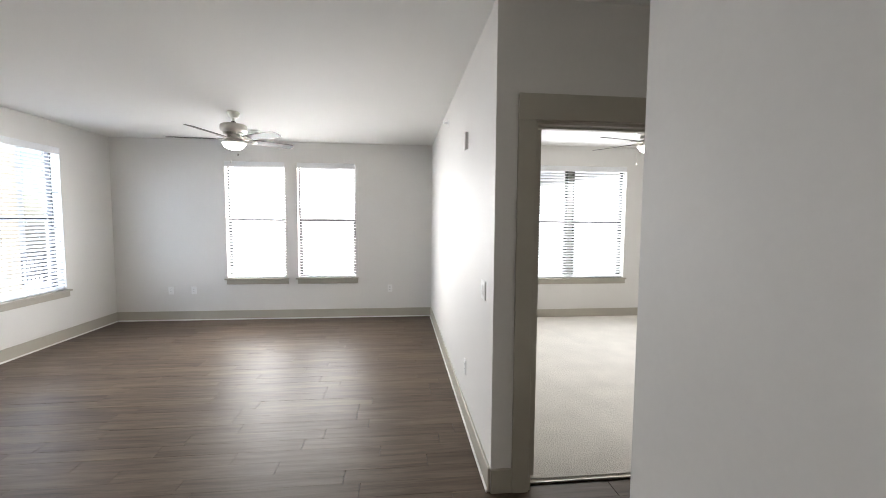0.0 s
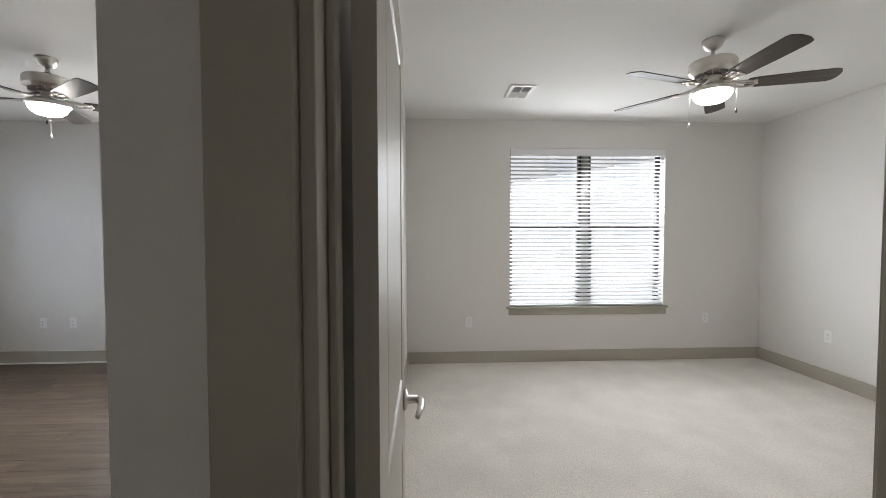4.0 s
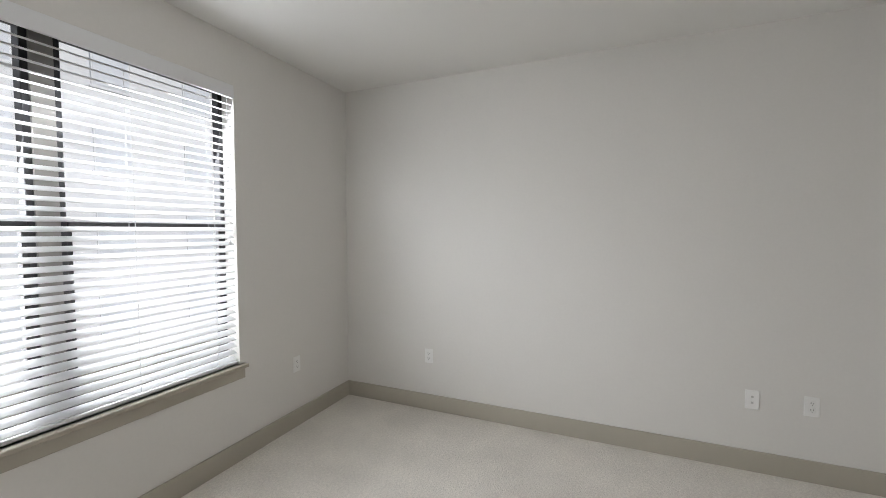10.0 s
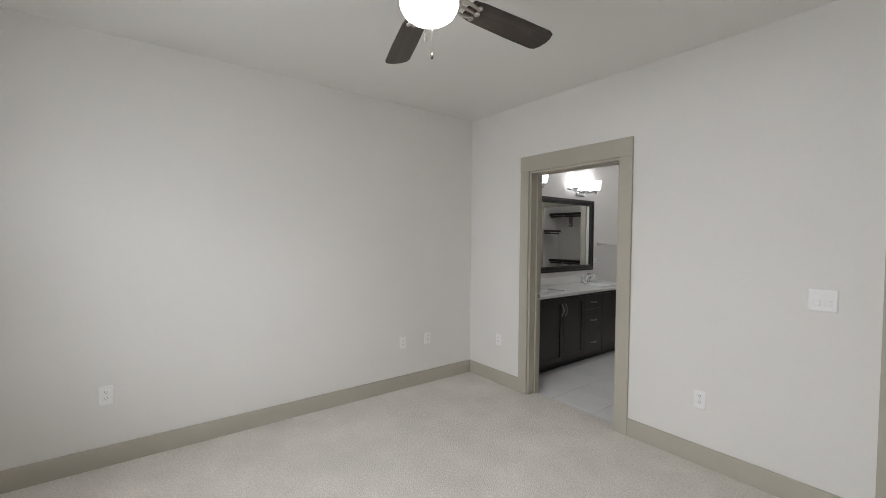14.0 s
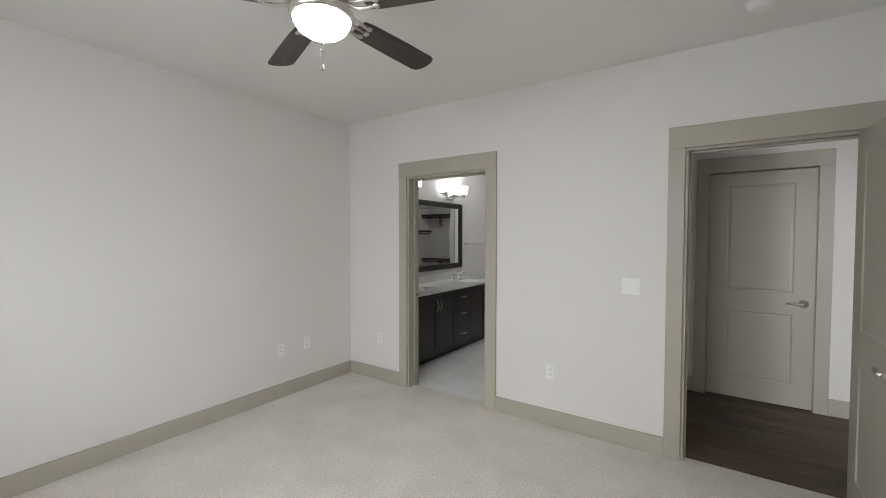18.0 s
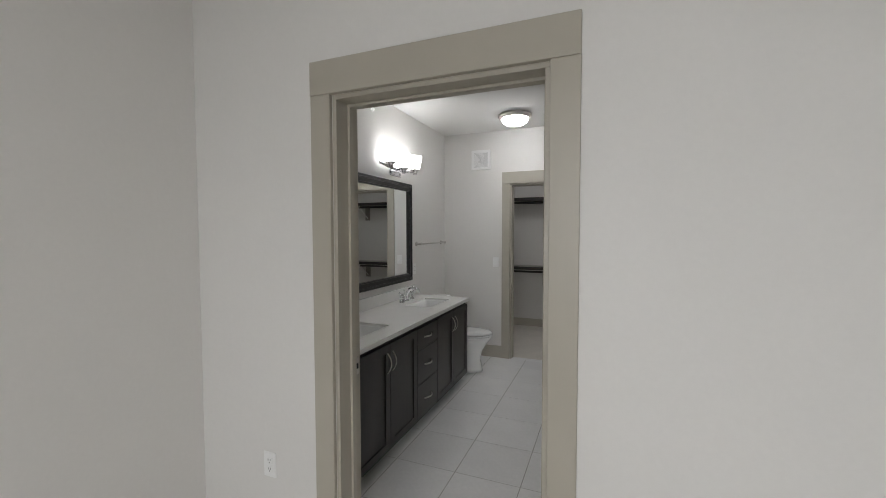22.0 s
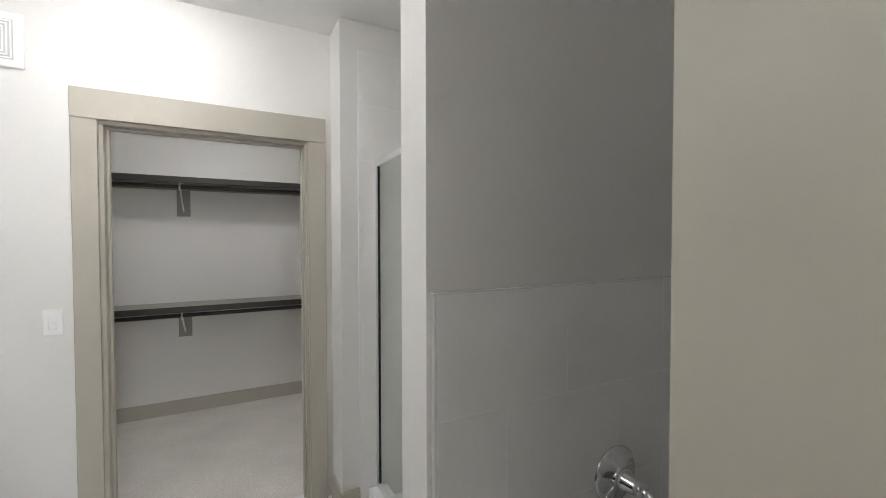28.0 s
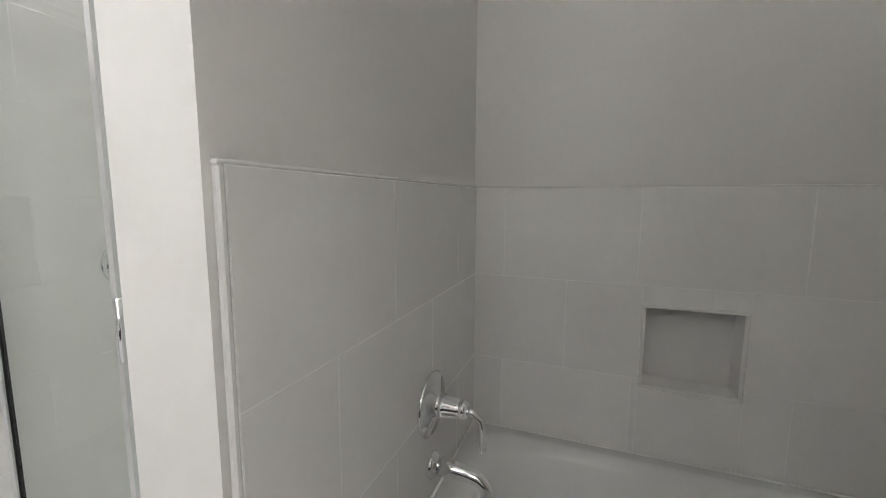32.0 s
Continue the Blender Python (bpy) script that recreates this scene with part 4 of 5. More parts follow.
def faucet(y):
    t = thing("faucet", "polished chrome widespread sink faucet with two levers", "faucet", "vanity faucets", "", (5.19, y, 0.845))
    part("spout_base", lathe([(0, 0), (0.026, 0), (0.027, 0.004), (0.024, 0.008), (0.022, 0.010), (0.022, 0.014), (0, 0.014)], 28), CHROME, t)
    pts = [(0.0, 0, 0.010), (0.0, 0, 0.03), *arc((-0.002, 0, 0.045), (-0.016, 0, 0.140), (-0.098, 0, 0.122), 12), (-0.114, 0, 0.115), (-0.127, 0, 0.102), (-0.132, 0, 0.090)]
    part("spout", tube(pts, 0.014, 16, True, [0.0205, 0.0195, 0.0185, 0.018, 0.0175, 0.017, 0.0165, 0.016, 0.0157, 0.0154, 0.0152, 0.015, 0.015, 0.015, 0.015, 0.0148, 0.0145, 0.0145]), CHROME, t)
    rod = part("lift_rod", tube([(0.028, 0, 0.0), (0.028, 0, 0.085)], 0.003, 8), CHROME, t)
    part("knob", lathe([(0, 0), (0.004, 0.001), (0.0065, 0.007), (0.0065, 0.013), (0.004, 0.017), (0, 0.018)], 14, at=(0.028, 0, 0.083)), CHROME, rod)
    for s in (-1, 1):
        h = part("handle_base", lathe([(0, 0), (0.029, 0), (0.030, 0.004), (0.026, 0.009), (0.024, 0.011), (0.025, 0.014), (0.021, 0.018), (0.0165, 0.026), (0.0145, 0.036), (0.016, 0.044), (0.0195, 0.047), (0.0195, 0.051), (0.017, 0.054), (0.018, 0.058), (0.0195, 0.066), (0.016, 0.076), (0.008, 0.081), (0, 0.082)], 28, at=(0, s * 0.10, 0)), CHROME, t)
        part("lever", tube([(0, s * 0.112, 0.066), (-0.003, s * 0.126, 0.073), (-0.007, s * 0.145, 0.086), (-0.010, s * 0.165, 0.101)], 0.006, 10, True, [0.0085, 0.006, 0.005, 0.0068]), CHROME, h)
    return t


faucet(0.70)
faucet(1.868)


def vanity_mirror(y0, y1, z0, z1):
    t = thing("vanity_mirror", "wide wall mirror in a dark stained wooden frame", "mirror", "", "", (EAST_B, y0, z0), 0)
    w, h, f = y1 - y0, z1 - z0, 0.064
    part("mirror_glass", B(-0.012, -0.004, f - 0.01, w - f + 0.01, f - 0.01, h - f + 0.01), MIRROR, t)
    for a, b, c, d in ((0, f, 0, h), (w - f, w, 0, h), (f, w - f, 0, f), (f, w - f, h - f, h)):
        r = part("frame_rail", B(-0.028, 0, a, b, c, d, bevel=0.006, seg=2), FRAME, t)
    g = 0.012
    for a, b, c, d in ((f, f + g, f, h - f), (w - f - g, w - f, f, h - f), (f + g, w - f - g, f, f + g), (f + g, w - f - g, h - f - g, h - f)):
        part("inner_lip", B(-0.031, -0.012, a, b, c, d, bevel=0.005, seg=2), FRAME, t, "grey-brown inner lip")
    g = 0.010
    for a, b, c, d in ((f * 0.5 - g, f * 0.5, f * 0.5, h - f * 0.5), (w - f * 0.5, w - f * 0.5 + g, f * 0.5, h - f * 0.5), (f * 0.5, w - f * 0.5, f * 0.5 - g, f * 0.5), (f * 0.5, w - f * 0.5, h - f * 0.5, h - f * 0.5 + g)):
        part("bead", B(-0.036, -0.026, a, b, c, d, bevel=0.004, seg=2), FRAME, t)
    return t


vanity_mirror(0.375, 2.45, 1.004, 1.977)


def vanity_light(y):
    t = thing("vanity_light", "three-shade chrome vanity light with lit glass shades", "wall lamp", "vanity lights", "", (EAST_B, y, 2.085))
    plate = part("backplate", merge(B(-0.012, 0, -0.105, 0.105, -0.060, 0.03, bevel=0.003), B(-0.022, -0.012, -0.090, 0.090, -0.048, 0.018, bevel=0.003)), CHROME, t)
    for dy in (-0.04, 0.04):
        part("screw", lathe([(0, 0), (0.006, 0), (0.006, 0.004), (0.003, 0.006), (0, 0.006)], 14, "-X", (-0.022, dy, -0.018)), SATIN, plate)
    part("stem", B(-0.056, -0.020, -0.014, 0.014, -0.026, 0.0, bevel=0.002), CHROME, t)
    bow = arc((-0.030, -0.325, 0.024), (-0.082, 0, -0.040), (-0.030, 0.325, 0.024), 16)
    part("bar", strap([(-0.024, -0.327, 0.042), *bow, (-0.024, 0.327, 0.042)], (-0.25, 0, 1), 0.026, 0.006), CHROME, t)
    for k, dz in ((-0.24, 0.0), (0.0, -0.02), (0.24, 0.0)):
        c = part("socket_cup", lathe([(0, -0.020), (0.019, -0.020), (0.021, -0.017), (0.021, 0.010), (0.030, 0.012), (0.034, 0.014), (0.034, 0.019), (0.043, 0.021), (0.046, 0.024), (0.046, 0.029), (0.038, 0.033)], 32, at=(-0.098, k, dz)), CHROME, t)
        part("cup_arm", strap([(-0.044, k, dz - 0.002), (-0.098, k, dz + 0.002)], (0, 1, 0), 0.022, 0.005), CHROME, c)
        part("shade", lathe([(0.034, 0.030), (0.046, 0.034), (0.056, 0.055), (0.064, 0.10), (0.071, 0.158), (0.067, 0.158), (0.060, 0.10), (0.052, 0.058), (0.040, 0.038)], 32, at=(-0.098, k, dz)), OPAL, c, "lit frosted glass shade")
        lamp("vanity_bulb", "POINT", 0.5, pose(EAST_B - 0.098, y + k, 2.085 + dz + 0.095), (0.97, 0.972, 1.0), (0.022,))
    return t


for y in (0.70, 1.86):
    vanity_light(y)


def towel_bar(y0, y1, z):
    t = thing("towel_bar", "satin nickel towel bar on the wall", "towel bar", "", "", (EAST_B, y0, z))
    w = y1 - y0
    for y in (0.0, w):
        p = part("post", lathe([(0, 0), (0.024, 0), (0.024, 0.008), (0.014, 0.014), (0.011, 0.05), (0.016, 0.062), (0, 0.066)], 20, "-X", (0, y, 0)), SATIN, t)
    part("bar", tube([(-0.052, -0.035, 0), (-0.052, w + 0.012, 0)], 0.008, 12), SATIN, t)


towel_bar(-0.44, 0.235, 1.37)


def exhaust_fan(x, z):
    t = thing("exhaust_fan", "square white plastic bathroom exhaust fan grille", "exhaust fan", "", "", (x, FAR_Y, z), 180)
    part("cover", B(-0.117, 0.117, -0.014, 0, -0.117, 0.117, bevel=0.006, seg=2), WHITE, t)
    # shade between the rings is put in as a grey sheet
    part("backing", B(-0.084, 0.084, -0.0148, -0.0138, -0.084, 0.084), GRILLE, t, "grey sheet for the shade between louvre rings")
    for k in range(6):
        a = 0.08 - 0.013 * k
        part("louvre_ring", merge(B(-a, a, -0.019, -0.014, -a, -a + 0.005), B(-a, a, -0.019, -0.014, a - 0.005, a), B(-a, -a + 0.005, -0.019, -0.014, -a + 0.005, a - 0.005), B(a - 0.005, a, -0.019, -0.014, -a + 0.005, a - 0.005)), WHITE, t)


exhaust_fan(4.845, 2.348)


def dome_light(x, y, label, mat):
    t = thing("dome_light", label, "ceiling light", "flush ceiling lights", "", (x, y, CEIL))
    part("ring", lathe([(0, 0), (0.150, 0), (0.168, -0.012), (0.170, -0.03), (0.160, -0.042), (0.138, -0.05), (0.130, -0.046)], 48), NICKEL, t)
    part("bowl", lathe([(0.134, -0.046), (0.128, -0.066), (0.11, -0.088), (0.08, -0.105), (0.04, -0.114), (0, -0.117)], 40), mat, t)


dome_light(4.316, 0.016, "flush bathroom ceiling light with nickel ring and lit opal bowl", DOME)
# no fixture is in view here; added to light the closet
dome_light(4.05, -1.30, "unseen closet ceiling light added as a copy of the bathroom fixture", DOME_UNSEEN)


# ---- toilet ----
def oval(cx, cy, rx, ry, z, n=32, back=None):
    """An oval outline; with back, it is cut straight at x = back."""
    pts = []
    for k in range(n):
        a = 2 * math.pi * k / n
        x, y = cx + rx * math.cos(a), cy + ry * math.sin(a)
        if back is not None:
            x = min(x, back)
        pts.append((x, y, z))
    return pts


def toilet(x, y):
    """A two-piece toilet with its tank against a wall at x, bowl towards -x."""
    t = thing("toilet", "white porcelain two-piece toilet with closed lid beside the vanity", "toilet", "", "", (x, y, 0))
    part("pedestal", loft([oval(-0.40, 0, 0.24, 0.115, 0.0), oval(-0.40, 0, 0.235, 0.11, 0.03), oval(-0.40, 0, 0.215, 0.108, 0.12), oval(-0.41, 0, 0.225, 0.122, 0.22), oval(-0.43, 0, 0.26, 0.16, 0.31), oval(-0.455, 0, 0.275, 0.18, 0.36), oval(-0.46, 0, 0.275, 0.182, 0.385)]), PORCELAIN, t)
    part("seat", loft([oval(-0.465, 0, 0.272, 0.184, 0.386, back=-0.24), oval(-0.465, 0, 0.28, 0.19, 0.392, back=-0.24), oval(-0.465, 0, 0.28, 0.19, 0.402, back=-0.24), oval(-0.465, 0, 0.274, 0.185, 0.407, back=-0.24)]), PORCELAIN, t)
    part("lid", loft([oval(-0.465, 0, 0.270, 0.182, 0.410, back=-0.235), oval(-0.465, 0, 0.278, 0.189, 0.415, back=-0.235), oval(-0.465, 0, 0.276, 0.187, 0.425, back=-0.235), oval(-0.465, 0, 0.25, 0.165, 0.432, back=-0.24), oval(-0.465, 0, 0.12, 0.08, 0.436, back=-0.26)]), PORCELAIN, t)
    part("tank", B(-0.180, -0.015, -0.215, 0.215, 0.37, 0.735, bevel=0.022, seg=3), PORCELAIN, t)
    part("tank_lid", B(-0.192, -0.005, -0.222, 0.222, 0.735, 0.772, bevel=0.016, seg=3), PORCELAIN, t)
    lv = part("flush_lever", lathe([(0, 0), (0.013, 0), (0.012, 0.012), (0, 0.014)], 16, "-X", (-0.180, 0.15, 0.67)), CHROME, t)
    part("lever_arm", tube([(-0.192, 0.15, 0.67), (-0.200, 0.12, 0.668), (-0.200, 0.085, 0.662)], 0.006, 8), CHROME, lv)
    part("neck", B(-0.28, -0.05, -0.11, 0.11, 0.28, 0.372, bevel=0.02, seg=2), PORCELAIN, t)


toilet(EAST_B - 0.012, -0.04)


# ---- closet shelves ----
def closet_shelf(x0, x1, y0, y1, z, along, label):
    t = thing("closet_shelf", label, "shelf", "closet shelves")
    part("shelf_board", B(x0, x1, y0, y1, z - 0.018, z, bevel=0.002), SHELFPAINT, t)
    if along == "x":
        part("cleat", B(x0, x1, y0, y0 + 0.018, z - 0.075, z - 0.018), SHELFPAINT, t)
        # dark strip on the front edge stands for shaded rod and cleat
        part("shade_band", B(x0, x1, y1 - 0.003, y1 + 0.012, z - 0.045, z + 0.002, bevel=0.002), DARKBAR, t)
        part("hanging_rod", tube([(x0, y1 - 0.04, z - 0.075), (x1, y1 - 0.04, z - 0.075)], 0.016, 14), DARKBAR, t)
        for x in (3.05, 4.32):
            b = part("bracket", B(x - 0.05, x + 0.05, y0, y0 + 0.004, z - 0.30, z - 0.075), SHELFPAINT, t)
            part("bracket_arm", merge(B(x - 0.012, x + 0.012, y0 + 0.004, y1 - 0.02, z - 0.024, z - 0.019), tube([(x, y0 + 0.006, z - 0.26), *arc((x, y0 + 0.03, z - 0.24), (x, y1 - 0.10, z - 0.14), (x, y1 - 0.03, z - 0.03), 8)], 0.007, 8), tube(arc((x, y1 - 0.04, z - 0.03), (x, y1 + 0.01, z - 0.13), (x, y1 - 0.06, z - 0.10), 8), 0.006, 8)), WHITE, b, "white curved rod bracket")
    else:
        part("cleat", B(x0, x0 + 0.018, y0, y1, z - 0.075, z - 0.018), SHELFPAINT, t)
        # the side shelf has the same strip for shade below its board
        part("shade_band", B(x1 - 0.003, x1 + 0.012, y0, y1, z - 0.045, z + 0.002, bevel=0.002), DARKBAR, t)
        part("hanging_rod", tube([(x1 - 0.04, y0, z - 0.075), (x1 - 0.04, y1, z - 0.075)], 0.016, 14), DARKBAR, t)


for z in (2.005, 0.965):
    closet_shelf(2.70, EAST_B, BACK_Y, BACK_Y + 0.31, z, "x", "greige closet shelf with dark hanging rod below")
closet_shelf(2.70, 3.01, BACK_Y + 0.33, FAR_Y - 0.14, 1.62, "y", "greige side closet shelf with dark hanging rod below")


# ---- bathtub ----
TUB_X = 3.36


def bathtub():
    x0, x1, y0, y1, zr = TUB_W + 0.0103, TUB_X, HEAD_Y + 0.0103, BATH_Y - 0.0103, 0.54
    t = thing("bathtub", "white acrylic alcove bathtub with a broad rim", "bathtub")
    n = 8

    def ring(ax0, ax1, ay0, ay1, r, z):
        pts = []
        for cx, cy, a0 in ((ax1 - r, ay1 - r, 0), (ax0 + r, ay1 - r, 90), (ax0 + r, ay0 + r, 180), (ax1 - r, ay0 + r, 270)):
            for q in range(n):
                a = radians(a0 + 90 * q / (n - 1))
                pts.append((cx + r * math.cos(a), cy + r * math.sin(a), z))
        return pts

    rings = [ring(x0, x1, y0, y1, 0.01, 0.0), ring(x0, x1, y0, y1, 0.01, zr - 0.02), ring(x0 + 0.006, x1 - 0.006, y0 + 0.006, y1 - 0.006, 0.012, zr), ring(x0 + 0.085, x1 - 0.075, y0 + 0.10, y1 - 0.10, 0.20, zr - 0.003), ring(x0 + 0.098, x1 - 0.088, y0 + 0.115, y1 - 0.115, 0.20, zr - 0.02), ring(x0 + 0.125, x1 - 0.115, y0 + 0.15, y1 - 0.16, 0.19, zr - 0.20), ring(x0 + 0.16, x1 - 0.15, y0 + 0.20, y1 - 0.24, 0.17, zr - 0.36), ring(x0 + 0.22, x1 - 0.21, y0 + 0.27, y1 - 0.32, 0.12, zr - 0.385)]
    part("shell", loft(rings), TUBMAT, t)
    for q in ((x0, x0 + 0.010, y0, y1), (x0, x1 - 0.02, y0, y0 + 0.010), (x0, x1 - 0.02, y1 - 0.010, y1)):
        part("caulk", B(*q, zr - 0.012, zr + 0.004, bevel=0.003), TUBMAT, t)
    part("drain", lathe([(0, 0.004), (0.028, 0.004), (0.034, 0.0)], 20, at=((x0 + x1) / 2, y0 + 0.36, zr - 0.384)), CHROME, t)


bathtub()


def tub_valve(x, y, z, name, label, rz=180):
    t = thing(name, label, "shower valve", "shower valves", "", (x, y, z), rz)
    turn = Matrix.Rotation(radians(90), 4, "X")
    part("escutcheon", move(lathe([(0, 0), (0.084, 0), (0.086, 0.004), (0.080, 0.009), (0.066, 0.011), (0.064, 0.014), (0.034, 0.02), (0.03, 0.034), (0.032, 0.038), (0.027, 0.044), (0.024, 0.075), (0.020, 0.08), (0.024, 0.088), (0.020, 0.10), (0, 0.102)], 40), turn), CHROME, t)
    part("lever", tube([(0, -0.09, 0), (0, -0.115, -0.004), (0, -0.135, -0.02), (0, -0.142, -0.05), (0, -0.14, -0.085), (0, -0.145, -0.10)], 0.008, 10, True, [0.012, 0.010, 0.009, 0.0085, 0.0075, 0.009]), CHROME, t)
    return t


tub_valve(2.952, HEAD_Y + 0.012, 0.806, "tub_valve", "round polished chrome tub valve with a curved lever")
tub_valve(2.860, -0.336, 1.085, "shower_valve", "round polished chrome shower valve behind the glass")


def tub_spout(x, y, z):
    t = thing("tub_spout", "polished chrome curved tub spout", "tub spout", "", "", (x, y, z), 180)
    turn = Matrix.Rotation(radians(90), 4, "X")
    part("flange", move(lathe([(0, 0), (0.036, 0), (0.037, 0.006), (0.030, 0.014), (0.026, 0.016), (0.026, 0.022), (0, 0.022)], 28), turn), CHROME, t)
    pts = [(0, -0.02, 0), (0, -0.06, 0.001), (0, -0.10, -0.002), (0, -0.13, -0.010), (0, -0.15, -0.028), (0, -0.155, -0.05)]
    part("spout", tube(pts, 0.02, 16, True, [0.026, 0.023, 0.020, 0.019, 0.018, 0.019]), CHROME, t)


tub_spout(2.945, HEAD_Y + 0.012, 0.63)


# ---- shower enclosure ----
def shower():
    t = thing("shower_enclosure", "clear glass shower enclosure with slim chrome frame on a white curb", "shower enclosure")
    x = 3.237
    y0, y1, zt = -0.336, 0.823, 1.921
    part("curb", B(x - 0.05, x + 0.06, y0, y1, 0, 0.13, bevel=0.01, seg=2), TUBMAT, t, "white acrylic shower curb")
    part("pan", B(TUB_W + 0.012, x - 0.05, y0, y1, 0, 0.05, bevel=0.004), TUBMAT, t, "white acrylic shower pan")
    part("header", B(x - 0.014, x + 0.014, y0, y1, zt - 0.02, zt + 0.012, bevel=0.003), ALUMINIUM, t)
    part("track", B(x - 0.014, x + 0.014, y0, y1, 0.13, 0.15, bevel=0.003), ALUMINIUM, t)
    part("wall_channel", B(x - 0.012, x + 0.012, y0, y0 + 0.022, 0.15, zt - 0.02), ALUMINIUM, t)
    part("wall_channel", B(x - 0.012, x + 0.012, y1 - 0.006, y1, 0.15, zt - 0.02), ALUMINIUM, t)
    part("gasket", B(x - 0.006, x + 0.006, y0 + 0.022, y0 + 0.028, 0.15, zt - 0.02), BLACK, t)
    part("glass_panel", B(x - 0.003, x + 0.003, y0 + 0.03, 0.26, 0.15, zt - 0.02), SHOWERGLASS, t)
    d = part("glass_door", B(x - 0.003, x + 0.003, 0.27, y1 - 0.008, 0.155, zt - 0.025), SHOWERGLASS, t)
    part("post", B(x - 0.010, x + 0.010, 0.255, 0.275, 0.15, zt - 0.02), ALUMINIUM, t)
    part("door_handle", tube([(x + 0.003, 0.34, 1.1), (x + 0.045, 0.34, 1.1), (x + 0.045, 0.34, 0.95), (x + 0.003, 0.34, 0.95)], 0.008, 10), CHROME, d)


shower()


def shower_head(x, y, z):
    t = thing("wall_shower", "polished chrome shower head on a curved wall arm", "shower", "", "", (x, y, z), 180)
    part("flange", move(lathe([(0, 0), (0.03, 0), (0.028, 0.006), (0.012, 0.012), (0, 0.012)], 24), Matrix.Rotation(radians(90), 4, "X")), CHROME, t)
    part("arm", tube([(0, -0.005, 0), (0, -0.06, 0.012), (0, -0.11, 0.004), (0, -0.145, -0.03)], 0.0095, 10), CHROME, t)
    part("head", move(lathe([(0, 0.02), (0.012, 0.02), (0.016, 0.0), (0.030, -0.03), (0.044, -0.05), (0.046, -0.058), (0.040, -0.062), (0, -0.062)], 28), Matrix.Translation((0, -0.155, -0.045)) @ Matrix.Rotation(radians(-38), 4, "X")), CHROME, t)


shower_head(2.860, -0.336, 1.98)


# ---- outdoors, seen through the blinds ----
ground = B(-400, 400, -400, 400, -3.6, -3.5)
solid("ground", ground, EARTH, "dry earth and grass ground far below", "ground")


def facade(name, label, x0, x1, y0, y1, side, mat, top=9.7):
    """A three-storey apartment block; side tells which face looks at us: 'S' or 'E'."""
    t = thing(name, label, "apartment building", "apartment buildings")
    part("wall", B(x0, x1, y0, y1, -3.5, top), mat, t)
    part("roof", B(x0 - 0.3, x1 + 0.3, y0 - 0.3, y1 + 0.3, top, top + 0.3, bevel=0.05), STUCCO_B, t)
    span = (x0, x1) if side == "S" else (y0, y1)
    k = span[0] + 1.2
    while k < span[1] - 1.6:
        for z in [v for v in (-2.5, 0.6, 3.7, 6.8) if v + 1.8 < top]:
            if side == "S":
                f = part("window", B(k, k + 1.3, y0 - 0.04, y0 + 0.02, z, z + 1.6), STUCCO, t)
                part("pane", B(k + 0.06, k + 1.24, y0 - 0.05, y0 - 0.03, z + 0.06, z + 1.54), PANE_SKY, f)
                part("window_sill", B(k - 0.06, k + 1.36, y0 - 0.05, y0, z - 0.06, z), STUCCO, f)
            else:
                f = part("window", B(x1 - 0.02, x1 + 0.04, k, k + 1.3, z, z + 1.6), BRONZE, t)
                part("pane", B(x1 + 0.03, x1 + 0.05, k + 0.06, k + 1.24, z + 0.06, z + 1.54), PANE_SKY, f)
                part("window_sill", B(x1, x1 + 0.10, k - 0.06, k + 1.36, z - 0.08, z), STUCCO_B, f)
        k += 3.4
    return t


# top raised above its roofline so pale wall stands in for bright sky
facade("apartment_building", "pale stucco apartment building across the court", -14, 20, 22.0, 32, "S", STUCCO)
facade("apartment_building", "sunlit stucco apartment building beside the balcony", -30, -14, -4, 18, "E", STUCCO)


def balcony_rail():
    t = thing("balcony", "dark metal balcony railing on a stucco ledge outside the window", "balcony")
    x, y0, y1 = -10.8, 13.95, 16.4
    part("slab", B(x - 1.8, x, y0, y1, -0.85, -0.62), STUCCO, t)
    part("top_rail", B(x - 0.06, x, y0, y1, 0.42, 0.48), RAILMETAL, t)
    part("middle_rail", B(x - 0.05, x - 0.01, y0, y1, 0.26, 0.30), RAILMETAL, t)
    part("bottom_rail", B(x - 0.05, x - 0.01, y0, y1, -0.50, -0.45), RAILMETAL, t)
    for k in range(4):
        part("post", B(x - 0.06, x, y0 + 0.8 * k, y0 + 0.8 * k + 0.06, -0.62, 0.42), RAILMETAL, t)
    for k in range(17):
        part("baluster", B(x - 0.035, x - 0.015, y0 + 0.14 * k + 0.06, y0 + 0.14 * k + 0.078, -0.45, 0.26), RAILMETAL, t)
    part("column", B(x - 0.5, x, y0 - 0.55, y0, -3.5, 9.7), STUCCO_SUN, t, "stucco column coloured peach as if sunlit")
    part("side_wall", B(x - 3.2, x - 2.6, y0 - 2.6, y0 - 0.55, -3.5, 9.7), STUCCO, t)


balcony_rail()


